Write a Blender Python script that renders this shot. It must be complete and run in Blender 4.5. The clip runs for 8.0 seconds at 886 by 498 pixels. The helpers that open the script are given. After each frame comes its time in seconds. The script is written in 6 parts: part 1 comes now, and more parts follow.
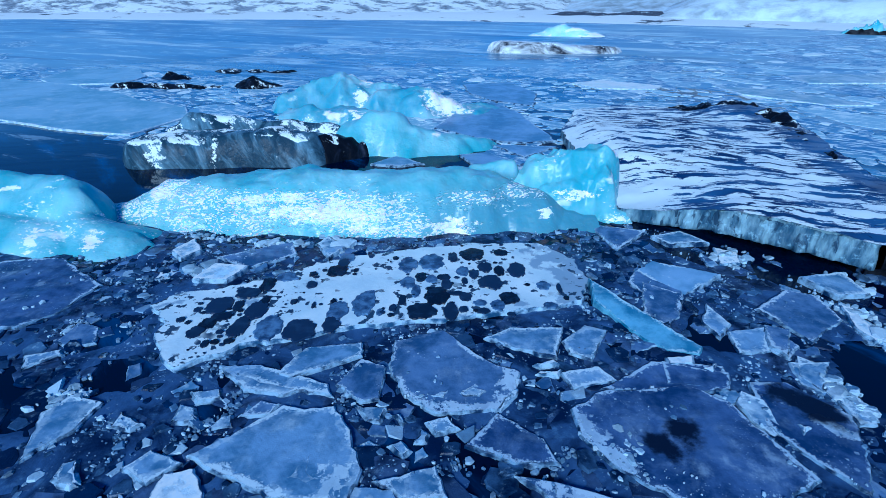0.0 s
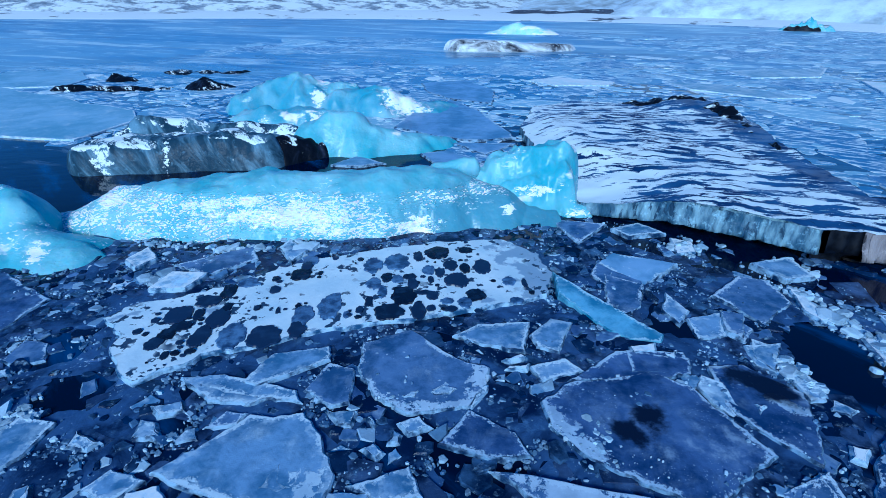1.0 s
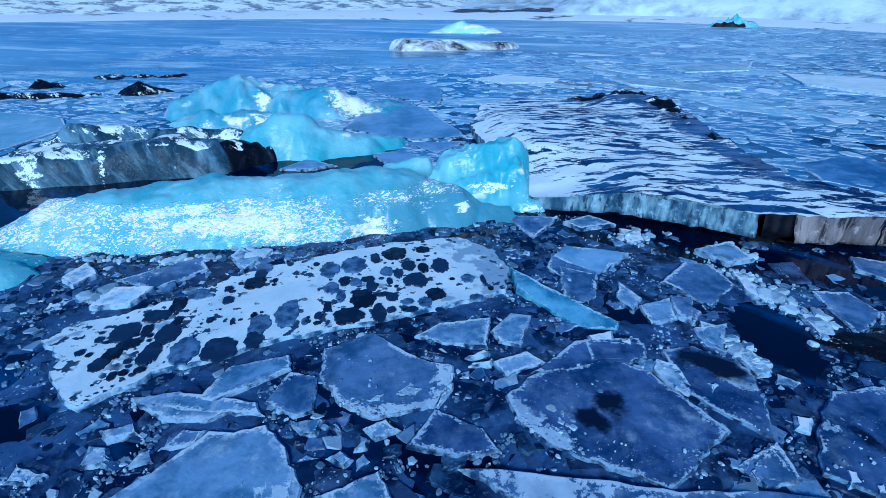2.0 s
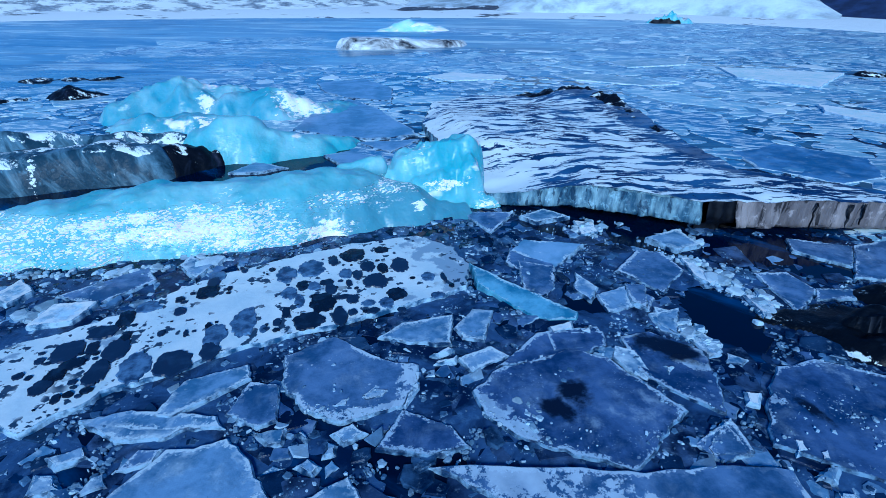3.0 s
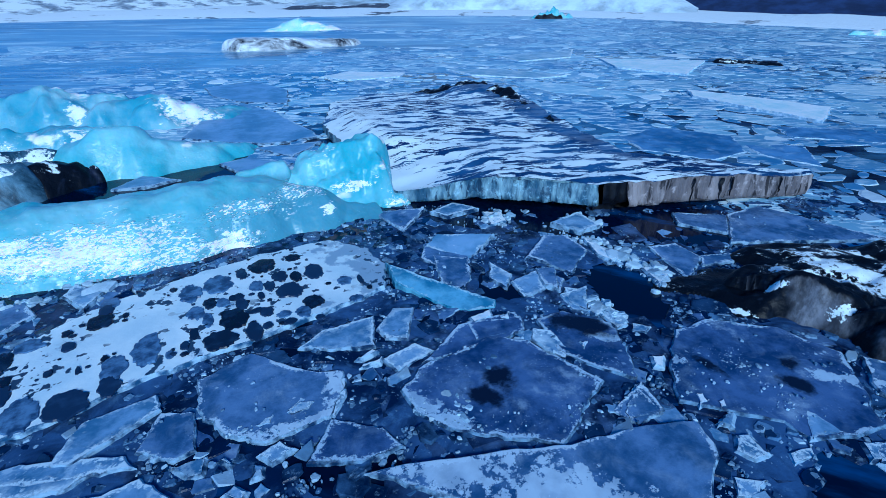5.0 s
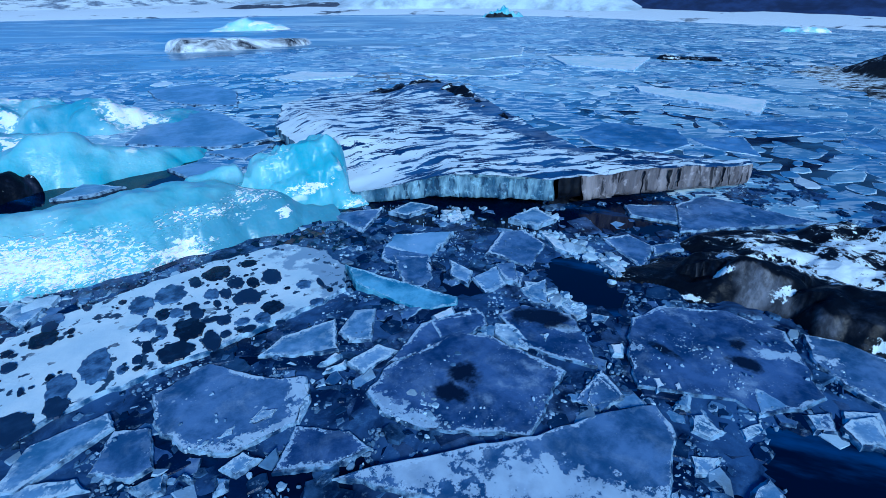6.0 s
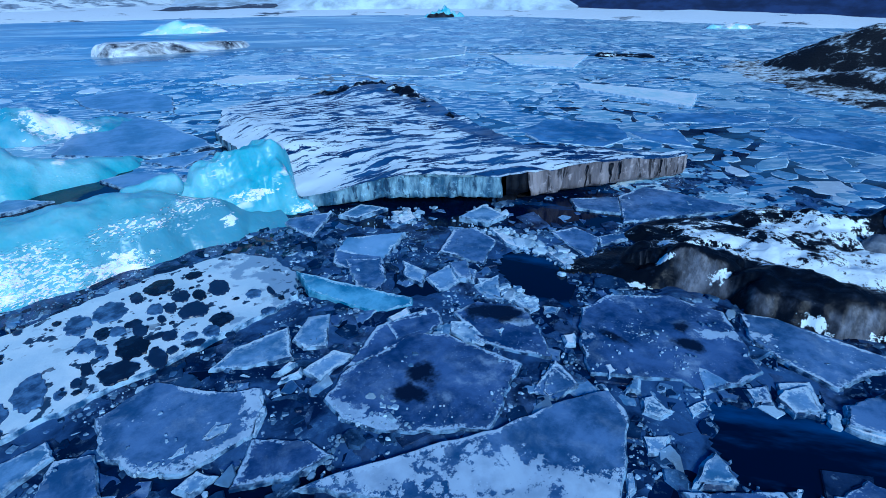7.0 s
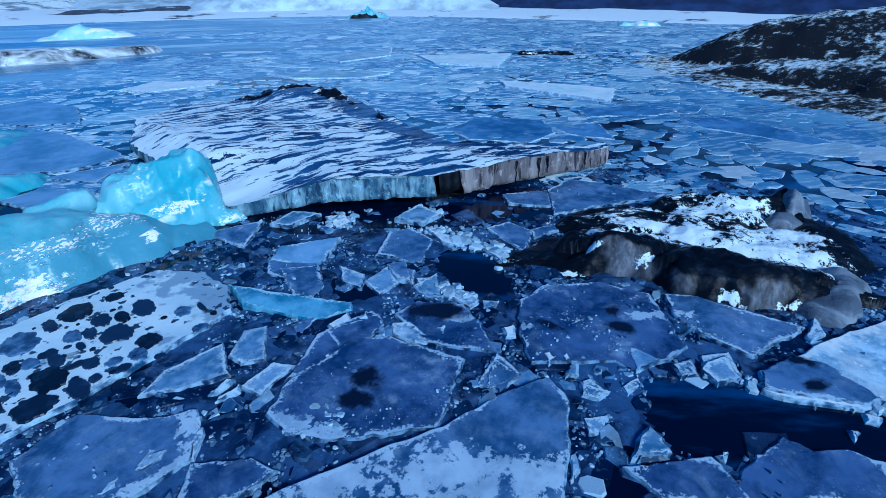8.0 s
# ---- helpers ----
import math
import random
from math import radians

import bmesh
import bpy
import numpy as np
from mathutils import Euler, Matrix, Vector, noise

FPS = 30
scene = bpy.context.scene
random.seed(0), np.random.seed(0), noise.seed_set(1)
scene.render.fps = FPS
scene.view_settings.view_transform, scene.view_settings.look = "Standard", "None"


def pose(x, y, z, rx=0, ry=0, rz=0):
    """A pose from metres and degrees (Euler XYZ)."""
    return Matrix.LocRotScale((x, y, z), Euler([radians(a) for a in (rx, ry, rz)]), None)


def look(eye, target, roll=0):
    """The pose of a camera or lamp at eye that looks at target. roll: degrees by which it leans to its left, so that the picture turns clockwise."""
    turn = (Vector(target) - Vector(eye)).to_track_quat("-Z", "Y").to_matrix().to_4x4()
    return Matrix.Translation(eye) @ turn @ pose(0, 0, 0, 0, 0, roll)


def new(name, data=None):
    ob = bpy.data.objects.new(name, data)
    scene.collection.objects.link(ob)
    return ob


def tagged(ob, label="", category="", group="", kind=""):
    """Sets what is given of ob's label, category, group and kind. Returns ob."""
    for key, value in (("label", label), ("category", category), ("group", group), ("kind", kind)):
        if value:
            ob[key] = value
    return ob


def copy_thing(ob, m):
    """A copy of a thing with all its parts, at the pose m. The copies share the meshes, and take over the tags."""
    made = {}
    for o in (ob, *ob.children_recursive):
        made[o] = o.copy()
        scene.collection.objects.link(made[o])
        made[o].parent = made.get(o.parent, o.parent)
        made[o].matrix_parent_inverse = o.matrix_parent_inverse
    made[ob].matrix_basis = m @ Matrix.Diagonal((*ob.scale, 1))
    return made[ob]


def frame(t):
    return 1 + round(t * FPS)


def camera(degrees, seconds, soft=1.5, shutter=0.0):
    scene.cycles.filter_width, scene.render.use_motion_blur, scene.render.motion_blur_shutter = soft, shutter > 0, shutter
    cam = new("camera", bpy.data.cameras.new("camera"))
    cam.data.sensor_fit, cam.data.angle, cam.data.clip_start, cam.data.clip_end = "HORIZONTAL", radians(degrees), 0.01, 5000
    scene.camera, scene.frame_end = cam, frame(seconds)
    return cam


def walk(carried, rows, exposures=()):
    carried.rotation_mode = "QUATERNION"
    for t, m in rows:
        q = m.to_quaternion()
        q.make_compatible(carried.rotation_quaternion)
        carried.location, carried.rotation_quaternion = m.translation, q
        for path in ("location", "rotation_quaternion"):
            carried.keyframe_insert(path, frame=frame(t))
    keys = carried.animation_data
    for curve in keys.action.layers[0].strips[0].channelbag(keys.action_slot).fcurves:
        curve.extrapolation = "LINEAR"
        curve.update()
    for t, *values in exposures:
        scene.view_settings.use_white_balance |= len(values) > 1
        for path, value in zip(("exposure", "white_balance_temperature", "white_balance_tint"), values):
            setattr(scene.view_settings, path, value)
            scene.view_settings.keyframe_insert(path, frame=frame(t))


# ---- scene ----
cam = camera(81.7, 8.0, soft=0.6)
PATH = [
    (0, (-0.024, -0.105, 4.099), (-0.028, 1.672, 3.181), -0.0),
    (0.5, (-0.035, -0.101, 4.098), (0.025, 1.675, 3.179), 0.1),
    (1, (-0.049, -0.094, 4.096), (0.089, 1.675, 3.174), 0.1),
    (1.5, (-0.067, -0.085, 4.094), (0.156, 1.675, 3.17), 0.1),
    (2.8, (-0.122, -0.048, 4.077), (0.327, 1.666, 3.15), -0.1),
    (3, (-0.129, -0.043, 4.076), (0.35, 1.662, 3.147), 0.0),
    (3.5, (-0.142, -0.032, 4.073), (0.419, 1.648, 3.143), -0.0),
    (4, (-0.15, -0.025, 4.071), (0.493, 1.624, 3.139), -0.0),
    (4.5, (-0.154, -0.02, 4.069), (0.569, 1.595, 3.135), -0.1),
    (6, (-0.153, -0.026, 4.064), (0.775, 1.477, 3.125), -0.0),
    (6.5, (-0.151, -0.034, 4.064), (0.849, 1.421, 3.125), -0.0),
    (7, (-0.145, -0.046, 4.067), (0.932, 1.354, 3.129), -0.1),
    (7.5, (-0.138, -0.061, 4.071), (1.027, 1.267, 3.133), -0.1),
    (8, (-0.133, -0.077, 4.074), (1.122, 1.166, 3.137), -0.2),
]
walk(cam, [(t, look(eye, target, roll)) for t, eye, target, roll in PATH], [(0, 0.67, 4430, -3), (8, 0.58, 4360, -3)])

from mathutils.geometry import delaunay_2d_cdt

# ---------- world, sun ----------
SUN_UP, SUN_WAY = 29.0, 196.0
world = bpy.data.worlds.new("sky")
scene.world = world
world.use_nodes = True
wn = world.node_tree
sky = wn.nodes.new("ShaderNodeTexSky")
sky.sky_type = 'NISHITA'
sky.sun_disc = False
sky.sun_elevation = radians(SUN_UP)
sky.sun_rotation = radians(SUN_WAY)
sky.air_density, sky.dust_density, sky.ozone_density = 0.8, 0.0, 10.0
wn.links.new(sky.outputs[0], wn.nodes["Background"].inputs[0])
wn.nodes["Background"].inputs[1].default_value = 0.072
sun = new("sun", bpy.data.lights.new("sun", "SUN"))
sun.data.energy, sun.data.angle, sun.data.color = 2.15, radians(14), (1.0, 0.90, 0.76)
sa, se = radians(SUN_WAY), radians(SUN_UP)
sun.matrix_world = look((math.sin(sa) * math.cos(se) * 50, math.cos(sa) * math.cos(se) * 50, math.sin(se) * 50), (0, 0, 0))


# ---------- node helpers ----------
def material(name, rough=0.5):
    m = bpy.data.materials.new(name)
    m.use_nodes = True
    nt = m.node_tree
    b = nt.nodes["Principled BSDF"]
    b.inputs["Roughness"].default_value = rough
    b.inputs["IOR"].default_value = 1.31
    return m, nt, b


def put(nt, socket, value):
    if isinstance(value, bpy.types.NodeSocket):
        nt.links.new(value, socket)
    elif isinstance(value, tuple):
        socket.default_value = (*value, 1.0) if len(value) == 3 and socket.type == 'RGBA' else value
    else:
        socket.default_value = value


def place(nt, stretch=(1, 1, 1), turn=0.0, lean=0.0):
    g = nt.nodes.new("ShaderNodeNewGeometry")
    m = nt.nodes.new("ShaderNodeMapping")
    m.vector_type = 'TEXTURE'
    m.inputs["Rotation"].default_value = (0, radians(lean), radians(turn))
    m.inputs["Scale"].default_value = stretch
    nt.links.new(g.outputs["Position"], m.inputs["Vector"])
    return m.outputs[0]


def grain(nt, scale, detail=4.0, vec=None, rough=0.55, warp=0.0):
    n = nt.nodes.new("ShaderNodeTexNoise")
    n.inputs["Scale"].default_value = scale
    n.inputs["Detail"].default_value = detail
    n.inputs["Roughness"].default_value = rough
    n.inputs["Distortion"].default_value = warp
    nt.links.new(vec if vec else place(nt), n.inputs["Vector"])
    return n.outputs["Fac"]


def cells(nt, scale, vec=None, feature='F1', rand=1.0):
    n = nt.nodes.new("ShaderNodeTexVoronoi")
    n.feature = feature
    n.inputs["Scale"].default_value = scale
    n.inputs["Randomness"].default_value = rand
    nt.links.new(vec if vec else place(nt), n.inputs["Vector"])
    return n.outputs["Distance"]


def flecks(nt, scale, share, size, soft=0.08, vec=None):
    """Scattered uneven specks: a share of the cells holds one, each of its own size."""
    n = nt.nodes.new("ShaderNodeTexVoronoi")
    n.inputs["Scale"].default_value = scale
    nt.links.new(vec if vec else place(nt), n.inputs["Vector"])
    tint = nt.nodes.new("ShaderNodeSeparateColor")
    nt.links.new(n.outputs["Color"], tint.inputs[0])
    reach = step(nt, tint.outputs[0], 1.0 - share, 1.0, -0.2, size)
    edge = calc(nt, 'ADD', n.outputs["Distance"], step(nt, grain(nt, scale * 3.2, 3, vec), 0.3, 0.7, 0.0, 0.16))
    return step(nt, calc(nt, 'SUBTRACT', edge, reach), -soft, soft, 1.0, 0.0)


def step(nt, fac, lo, hi, a=0.0, b=1.0):
    n = nt.nodes.new("ShaderNodeMapRange")
    n.interpolation_type = 'SMOOTHSTEP'
    nt.links.new(fac, n.inputs["Value"])
    n.inputs["From Min"].default_value, n.inputs["From Max"].default_value = lo, hi
    n.inputs["To Min"].default_value, n.inputs["To Max"].default_value = a, b
    return n.outputs[0]


def calc(nt, op, a, b):
    n = nt.nodes.new("ShaderNodeMath")
    n.operation = op
    n.use_clamp = op == 'ADD'
    put(nt, n.inputs[0], a)
    put(nt, n.inputs[1], b)
    return n.outputs[0]


def blend(nt, fac, a, b):
    n = nt.nodes.new("ShaderNodeMix")
    n.data_type = 'RGBA'
    put(nt, n.inputs[0], fac)
    put(nt, n.inputs[6], a)
    put(nt, n.inputs[7], b)
    return n.outputs[2]


def bump(nt, b, height, strength, distance):
    n = nt.nodes.new("ShaderNodeBump")
    n.inputs["Strength"].default_value = strength
    n.inputs["Distance"].default_value = distance
    nt.links.new(height, n.inputs["Height"])
    nt.links.new(n.outputs[0], b.inputs["Normal"])


def attribute(nt, name):
    n = nt.nodes.new("ShaderNodeAttribute")
    n.attribute_name = name
    return n.outputs["Fac"]


def island(nt):
    """A random number for each loose piece, whether joined or an object of its own."""
    pieces = nt.nodes.new("ShaderNodeNewGeometry").outputs["Random Per Island"]
    objects = calc(nt, 'MULTIPLY', nt.nodes.new("ShaderNodeObjectInfo").outputs["Random"], 7.3)
    total = nt.nodes.new("ShaderNodeMath")
    nt.links.new(pieces, total.inputs[0])
    nt.links.new(objects, total.inputs[1])
    return calc(nt, 'FRACT', total.outputs[0], 0.0)


def upward(nt):
    g = nt.nodes.new("ShaderNodeNewGeometry")
    s = nt.nodes.new("ShaderNodeSeparateXYZ")
    nt.links.new(g.outputs["Normal"], s.inputs[0])
    return s.outputs["Z"]


def axis(nt, name):
    g = nt.nodes.new("ShaderNodeNewGeometry")
    s = nt.nodes.new("ShaderNodeSeparateXYZ")
    nt.links.new(g.outputs["Position"], s.inputs[0])
    return s.outputs[name]


SNOW = (0.80, 0.905, 0.945)


# ---------- materials ----------
def floe_ice(name, deep, frost, rim_lo, rim_hi, patch, speck, glaze=0.18, mottle=2.6, deal=0.45):
    """Lake ice: a smooth clouded core, a thin frosted rim, frost patches and crumbs of snow."""
    m, nt, b = material(name)
    b.inputs["Specular IOR Level"].default_value = 0.22
    broken = step(nt, grain(nt, 1.6, 5), 0.36, 0.60, -0.22, 0.08)
    line = step(nt, calc(nt, 'ADD', calc(nt, 'ADD', attribute(nt, "rim"), broken), step(nt, grain(nt, 24, 5, rough=0.7), 0.3, 0.7, -0.12, 0.12)), 0.84, 0.95, 0.0, 0.95)
    rim = calc(nt, 'ADD', attribute(nt, "rim"), step(nt, grain(nt, 9, 6), 0.3, 0.7, -0.3, 0.3))
    fac = calc(nt, 'MAXIMUM', line, step(nt, rim, rim_lo, rim_hi, 0.0, 0.7))
    fac = calc(nt, 'ADD', fac, step(nt, grain(nt, 1.7, 8, rough=0.64), patch, patch + 0.14, 0.0, 0.42))
    fac = calc(nt, 'ADD', fac, step(nt, grain(nt, 3.4, 8, rough=0.64, warp=0.5), 0.46, 0.78, 0.0, 0.22))
    where = step(nt, grain(nt, 1.9, 5), speck - 0.01, speck + 0.10)
    crumbs = calc(nt, 'MAXIMUM', flecks(nt, 15.0, 0.4, 0.42), calc(nt, 'MULTIPLY', flecks(nt, 46.0, 0.6, 0.45), 0.5))
    fac = calc(nt, 'ADD', fac, calc(nt, 'MULTIPLY', crumbs, calc(nt, 'MULTIPLY', where, 0.75)))
    crust = calc(nt, 'ADD', attribute(nt, "crust"), step(nt, grain(nt, 6, 9, rough=0.72), 0.3, 0.7, -0.42, 0.42))
    fac = calc(nt, 'ADD', fac, calc(nt, 'MULTIPLY', step(nt, crust, 0.46, 0.56, 0.0, 0.95), step(nt, grain(nt, 3.1, 6), 0.3, 0.6, 0.6, 1.0)))
    hollow = calc(nt, 'ADD', attribute(nt, "hollow"), step(nt, grain(nt, 6, 6, rough=0.65), 0.3, 0.7, -0.16, 0.16))
    hollow = step(nt, hollow, 0.34, 0.74)
    cloud = calc(nt, 'ADD', calc(nt, 'MULTIPLY', grain(nt, mottle, 3, warp=0.6), 0.6), calc(nt, 'MULTIPLY', grain(nt, mottle * 4.2, 6, rough=0.66), 0.4))
    core = blend(nt, step(nt, cloud, 0.38, 0.62), (deep[0] * (1 - deal) * 0.8, deep[1] * (1 - deal * 0.85), deep[2] * (1 - deal * 0.55)), tuple(c * (1 + deal) for c in deep))
    put(nt, b.inputs["Base Color"], blend(nt, hollow, blend(nt, fac, core, frost), (0.006, 0.012, 0.034)))
    put(nt, b.inputs["Roughness"], step(nt, fac, 0.0, 0.7, glaze, 0.65))
    bump(nt, b, calc(nt, 'ADD', calc(nt, 'MULTIPLY', grain(nt, 30, 6, rough=0.65), 0.7), fac), 0.4, 0.012)
    return m


ICE = {
    "clear": floe_ice("wet_clear_ice", (0.054, 0.092, 0.205), (0.46, 0.60, 0.76), 0.95, 1.35, 0.58, 0.53, mottle=1.3, deal=0.6),
    "grey": floe_ice("blue_grey_ice", (0.095, 0.157, 0.295), (0.53, 0.66, 0.80), 0.9, 1.3, 0.60, 0.56, mottle=1.5, deal=0.5),
    "frost": floe_ice("frosted_ice", (0.16, 0.262, 0.425), (0.60, 0.74, 0.85), 0.7, 1.25, 0.56, 0.58, 0.25, 1.8, 0.4),
    "cyan": floe_ice("turquoise_ice", (0.14, 0.31, 0.46), (0.42, 0.62, 0.76), 0.95, 1.4, 0.60, 0.6, 0.22, 1.4, 0.45),
    "slate": floe_ice("grey_slab_ice", (0.19, 0.31, 0.49), (0.50, 0.64, 0.77), 0.98, 1.4, 0.60, 0.6, 0.35, 0.9, 0.3),
    "snow": floe_ice("crusted_snow", (0.40, 0.55, 0.69), (0.80, 0.87, 0.91), 0.4, 1.0, 0.44, 0.4, 0.5),
    "white": floe_ice("wind_packed_snow", (0.72, 0.80, 0.85), (0.85, 0.89, 0.92), 0.4, 1.0, 0.44, 0.4, 0.6, 0.6, 0.08),
    "sheet": floe_ice("lake_ice", (0.29, 0.46, 0.61), (0.74, 0.82, 0.88), 0.85, 1.15, 0.56, 0.62, 0.4, 0.35, 0.2),
    "thin": floe_ice("thin_lake_ice", (0.105, 0.21, 0.40), (0.58, 0.72, 0.83), 0.98, 1.4, 0.60, 0.60, 0.35, 0.7, 0.4),
    "sheetsnow": floe_ice("lake_ice_with_snow", (0.28, 0.42, 0.55), (0.80, 0.86, 0.9), 0.9, 1.2, 0.45, 0.5, 0.35, 0.5, 0.2),
}


def spotted_snow():
    """Thin snow over ice, pocked with small wet flecks and wearing through to grey ice."""
    m, nt, b = material("pocked_snow", 0.6)
    tone = blend(nt, step(nt, grain(nt, 2.2, 6), 0.3, 0.7), (0.59, 0.745, 0.84), (0.77, 0.89, 0.94))
    wet = step(nt, axis(nt, "X"), 0.9, 2.0, 0.0, 0.22)
    tone = blend(nt, step(nt, calc(nt, 'ADD', grain(nt, 2.4, 7, rough=0.62), wet), 0.60, 0.68, 0, 0.85), tone, (0.25, 0.36, 0.51))
    pack = calc(nt, 'ADD', attribute(nt, "crust"), step(nt, grain(nt, 7, 8, place(nt, (1.7, 1, 0.7)), 0.75), 0.3, 0.7, -0.5, 0.5))
    tone = blend(nt, step(nt, pack, 0.46, 0.56), tone, (0.85, 0.88, 0.90))
    fleck = calc(nt, 'MULTIPLY', step(nt, grain(nt, 7, 3, rough=0.5), 0.58, 0.61), step(nt, grain(nt, 1.1, 3), 0.40, 0.50))
    tone = blend(nt, fleck, tone, (0.03, 0.06, 0.12))
    put(nt, b.inputs["Base Color"], tone)
    bump(nt, b, grain(nt, 20, 6), 0.3, 0.015)
    return m


POCKED = spotted_snow()


def edge_ice(name, dark, pale):
    """The broken side and chipped rim of a plate."""
    m, nt, b = material(name, 0.4)
    put(nt, b.inputs["Base Color"], blend(nt, step(nt, grain(nt, 7, 6), 0.36, 0.62), dark, pale))
    bump(nt, b, grain(nt, 45, 4), 0.5, 0.01)
    return m


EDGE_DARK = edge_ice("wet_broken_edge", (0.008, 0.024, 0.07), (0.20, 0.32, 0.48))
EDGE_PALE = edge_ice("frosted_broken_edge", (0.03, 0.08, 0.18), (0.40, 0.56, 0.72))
# dark tone paints the shade on a plate's side, below its bright rim
EDGE_MID = edge_ice("chipped_shaded_edge", (0.010, 0.030, 0.085), (0.30, 0.44, 0.60))
# near-black: the shade inside the notch is in the colour; cracks share it
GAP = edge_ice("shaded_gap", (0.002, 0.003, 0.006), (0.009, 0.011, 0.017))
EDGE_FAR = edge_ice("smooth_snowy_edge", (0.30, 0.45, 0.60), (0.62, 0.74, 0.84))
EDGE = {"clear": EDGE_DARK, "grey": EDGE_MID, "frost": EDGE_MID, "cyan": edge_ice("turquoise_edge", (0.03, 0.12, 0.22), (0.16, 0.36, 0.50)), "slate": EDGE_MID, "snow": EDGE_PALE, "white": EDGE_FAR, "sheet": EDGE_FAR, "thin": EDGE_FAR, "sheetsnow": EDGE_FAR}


def water_material():
    m, nt, b = material("lagoon_water", 0.05)
    b.inputs["IOR"].default_value = 1.33
    b.inputs["Specular IOR Level"].default_value = 0.3
    far = place(nt, (4.0, 1.3, 1), -24)
    skim = step(nt, grain(nt, 0.3, 7, far, 0.64), 0.38, 0.56)
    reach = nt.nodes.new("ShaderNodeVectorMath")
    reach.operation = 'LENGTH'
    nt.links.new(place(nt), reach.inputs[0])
    # skim ice thickens with distance; its pale blue also stands in for reflected sky
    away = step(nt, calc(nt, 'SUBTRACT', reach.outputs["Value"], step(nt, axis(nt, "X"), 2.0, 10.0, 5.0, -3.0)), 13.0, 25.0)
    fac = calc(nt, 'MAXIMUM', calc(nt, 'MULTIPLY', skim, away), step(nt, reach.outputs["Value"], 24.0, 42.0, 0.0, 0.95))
    # blue streaks put the sky's wavy reflections on open pools into the colour
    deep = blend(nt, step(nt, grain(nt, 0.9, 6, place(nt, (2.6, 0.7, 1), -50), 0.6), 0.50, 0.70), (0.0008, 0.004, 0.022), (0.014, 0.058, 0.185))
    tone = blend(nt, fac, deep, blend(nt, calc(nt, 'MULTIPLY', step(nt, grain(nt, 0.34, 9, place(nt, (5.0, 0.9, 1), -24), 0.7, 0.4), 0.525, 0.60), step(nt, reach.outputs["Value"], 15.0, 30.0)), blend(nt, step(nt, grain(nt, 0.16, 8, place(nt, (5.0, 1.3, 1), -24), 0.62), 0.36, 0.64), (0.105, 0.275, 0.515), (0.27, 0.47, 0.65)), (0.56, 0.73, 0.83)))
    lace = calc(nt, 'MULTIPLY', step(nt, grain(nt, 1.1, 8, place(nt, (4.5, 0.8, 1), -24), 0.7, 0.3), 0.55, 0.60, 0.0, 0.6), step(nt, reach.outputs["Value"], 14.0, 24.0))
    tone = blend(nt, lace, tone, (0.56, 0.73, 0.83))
    leads = calc(nt, 'MULTIPLY', step(nt, grain(nt, 0.42, 8, place(nt, (6.0, 0.9, 1), -18), 0.64), 0.57, 0.63, 0.0, 0.55), step(nt, reach.outputs["Value"], 14.0, 22.0))
    put(nt, b.inputs["Base Color"], blend(nt, leads, tone, (0.03, 0.11, 0.29)))
    put(nt, b.inputs["Roughness"], step(nt, fac, 0.0, 1.0, 0.05, 0.32))
    bump(nt, b, grain(nt, 1.6, 3, place(nt, (2.2, 0.8, 1), 10)), 0.2, 0.03)
    return m


def brash_material(name, dark, mid, white_from, frosted=0.5):
    """Broken ice: most of it dark and wet, some frosted white, every piece a little different."""
    m, nt, b = material(name, 0.3)
    r = island(nt)
    b.inputs["Specular IOR Level"].default_value = 0.18
    tone = blend(nt, step(nt, r, 0.1, 0.9), dark, mid)
    tone = blend(nt, step(nt, grain(nt, 2.6, 8, rough=0.62), 0.34, 0.66), tuple(c * 0.6 for c in dark), tone)
    tone = blend(nt, step(nt, r, white_from, 1.0), tone, (0.46, 0.62, 0.77))
    frost = step(nt, grain(nt, 7, 8, rough=0.7), 0.54, 0.74, 0.0, frosted)
    tone = blend(nt, frost, tone, (0.42, 0.59, 0.76))
    put(nt, b.inputs["Base Color"], tone)
    put(nt, b.inputs["Roughness"], step(nt, frost, 0, 0.7, 0.22, 0.6))
    bump(nt, b, grain(nt, 40, 5), 0.5, 0.01)
    return m


def far_brash_material():
    m, nt, b = material("drift_ice", 0.4)
    r = island(nt)
    tone = blend(nt, step(nt, r, 0.1, 0.92), (0.08, 0.225, 0.45), (0.33, 0.55, 0.71))
    tone = blend(nt, step(nt, r, 0.89, 1.0), tone, SNOW)
    thin = calc(nt, 'MULTIPLY', step(nt, axis(nt, "X"), 8.0, 13.0), step(nt, axis(nt, "Y"), 14.0, 5.0, 0.0, 0.45))
    tone = blend(nt, thin, tone, blend(nt, step(nt, grain(nt, 0.7, 6), 0.35, 0.65), (0.03, 0.085, 0.21), (0.12, 0.23, 0.41)))
    streak = step(nt, grain(nt, 3.4, 8, place(nt, (2.4, 0.6, 1), -30), 0.66), 0.505, 0.555, 0.0, 0.85)
    rim = calc(nt, 'ADD', attribute(nt, "rim"), step(nt, grain(nt, 2.2, 6, rough=0.65), 0.35, 0.65, -0.6, 0.2))
    tone = blend(nt, step(nt, rim, 0.4, 0.8, 0.0, 0.75), tone, SNOW)
    streak = calc(nt, 'MULTIPLY', streak, step(nt, thin, 0.0, 0.45, 1.0, 0.35))
    put(nt, b.inputs["Base Color"], blend(nt, streak, tone, SNOW))
    return m


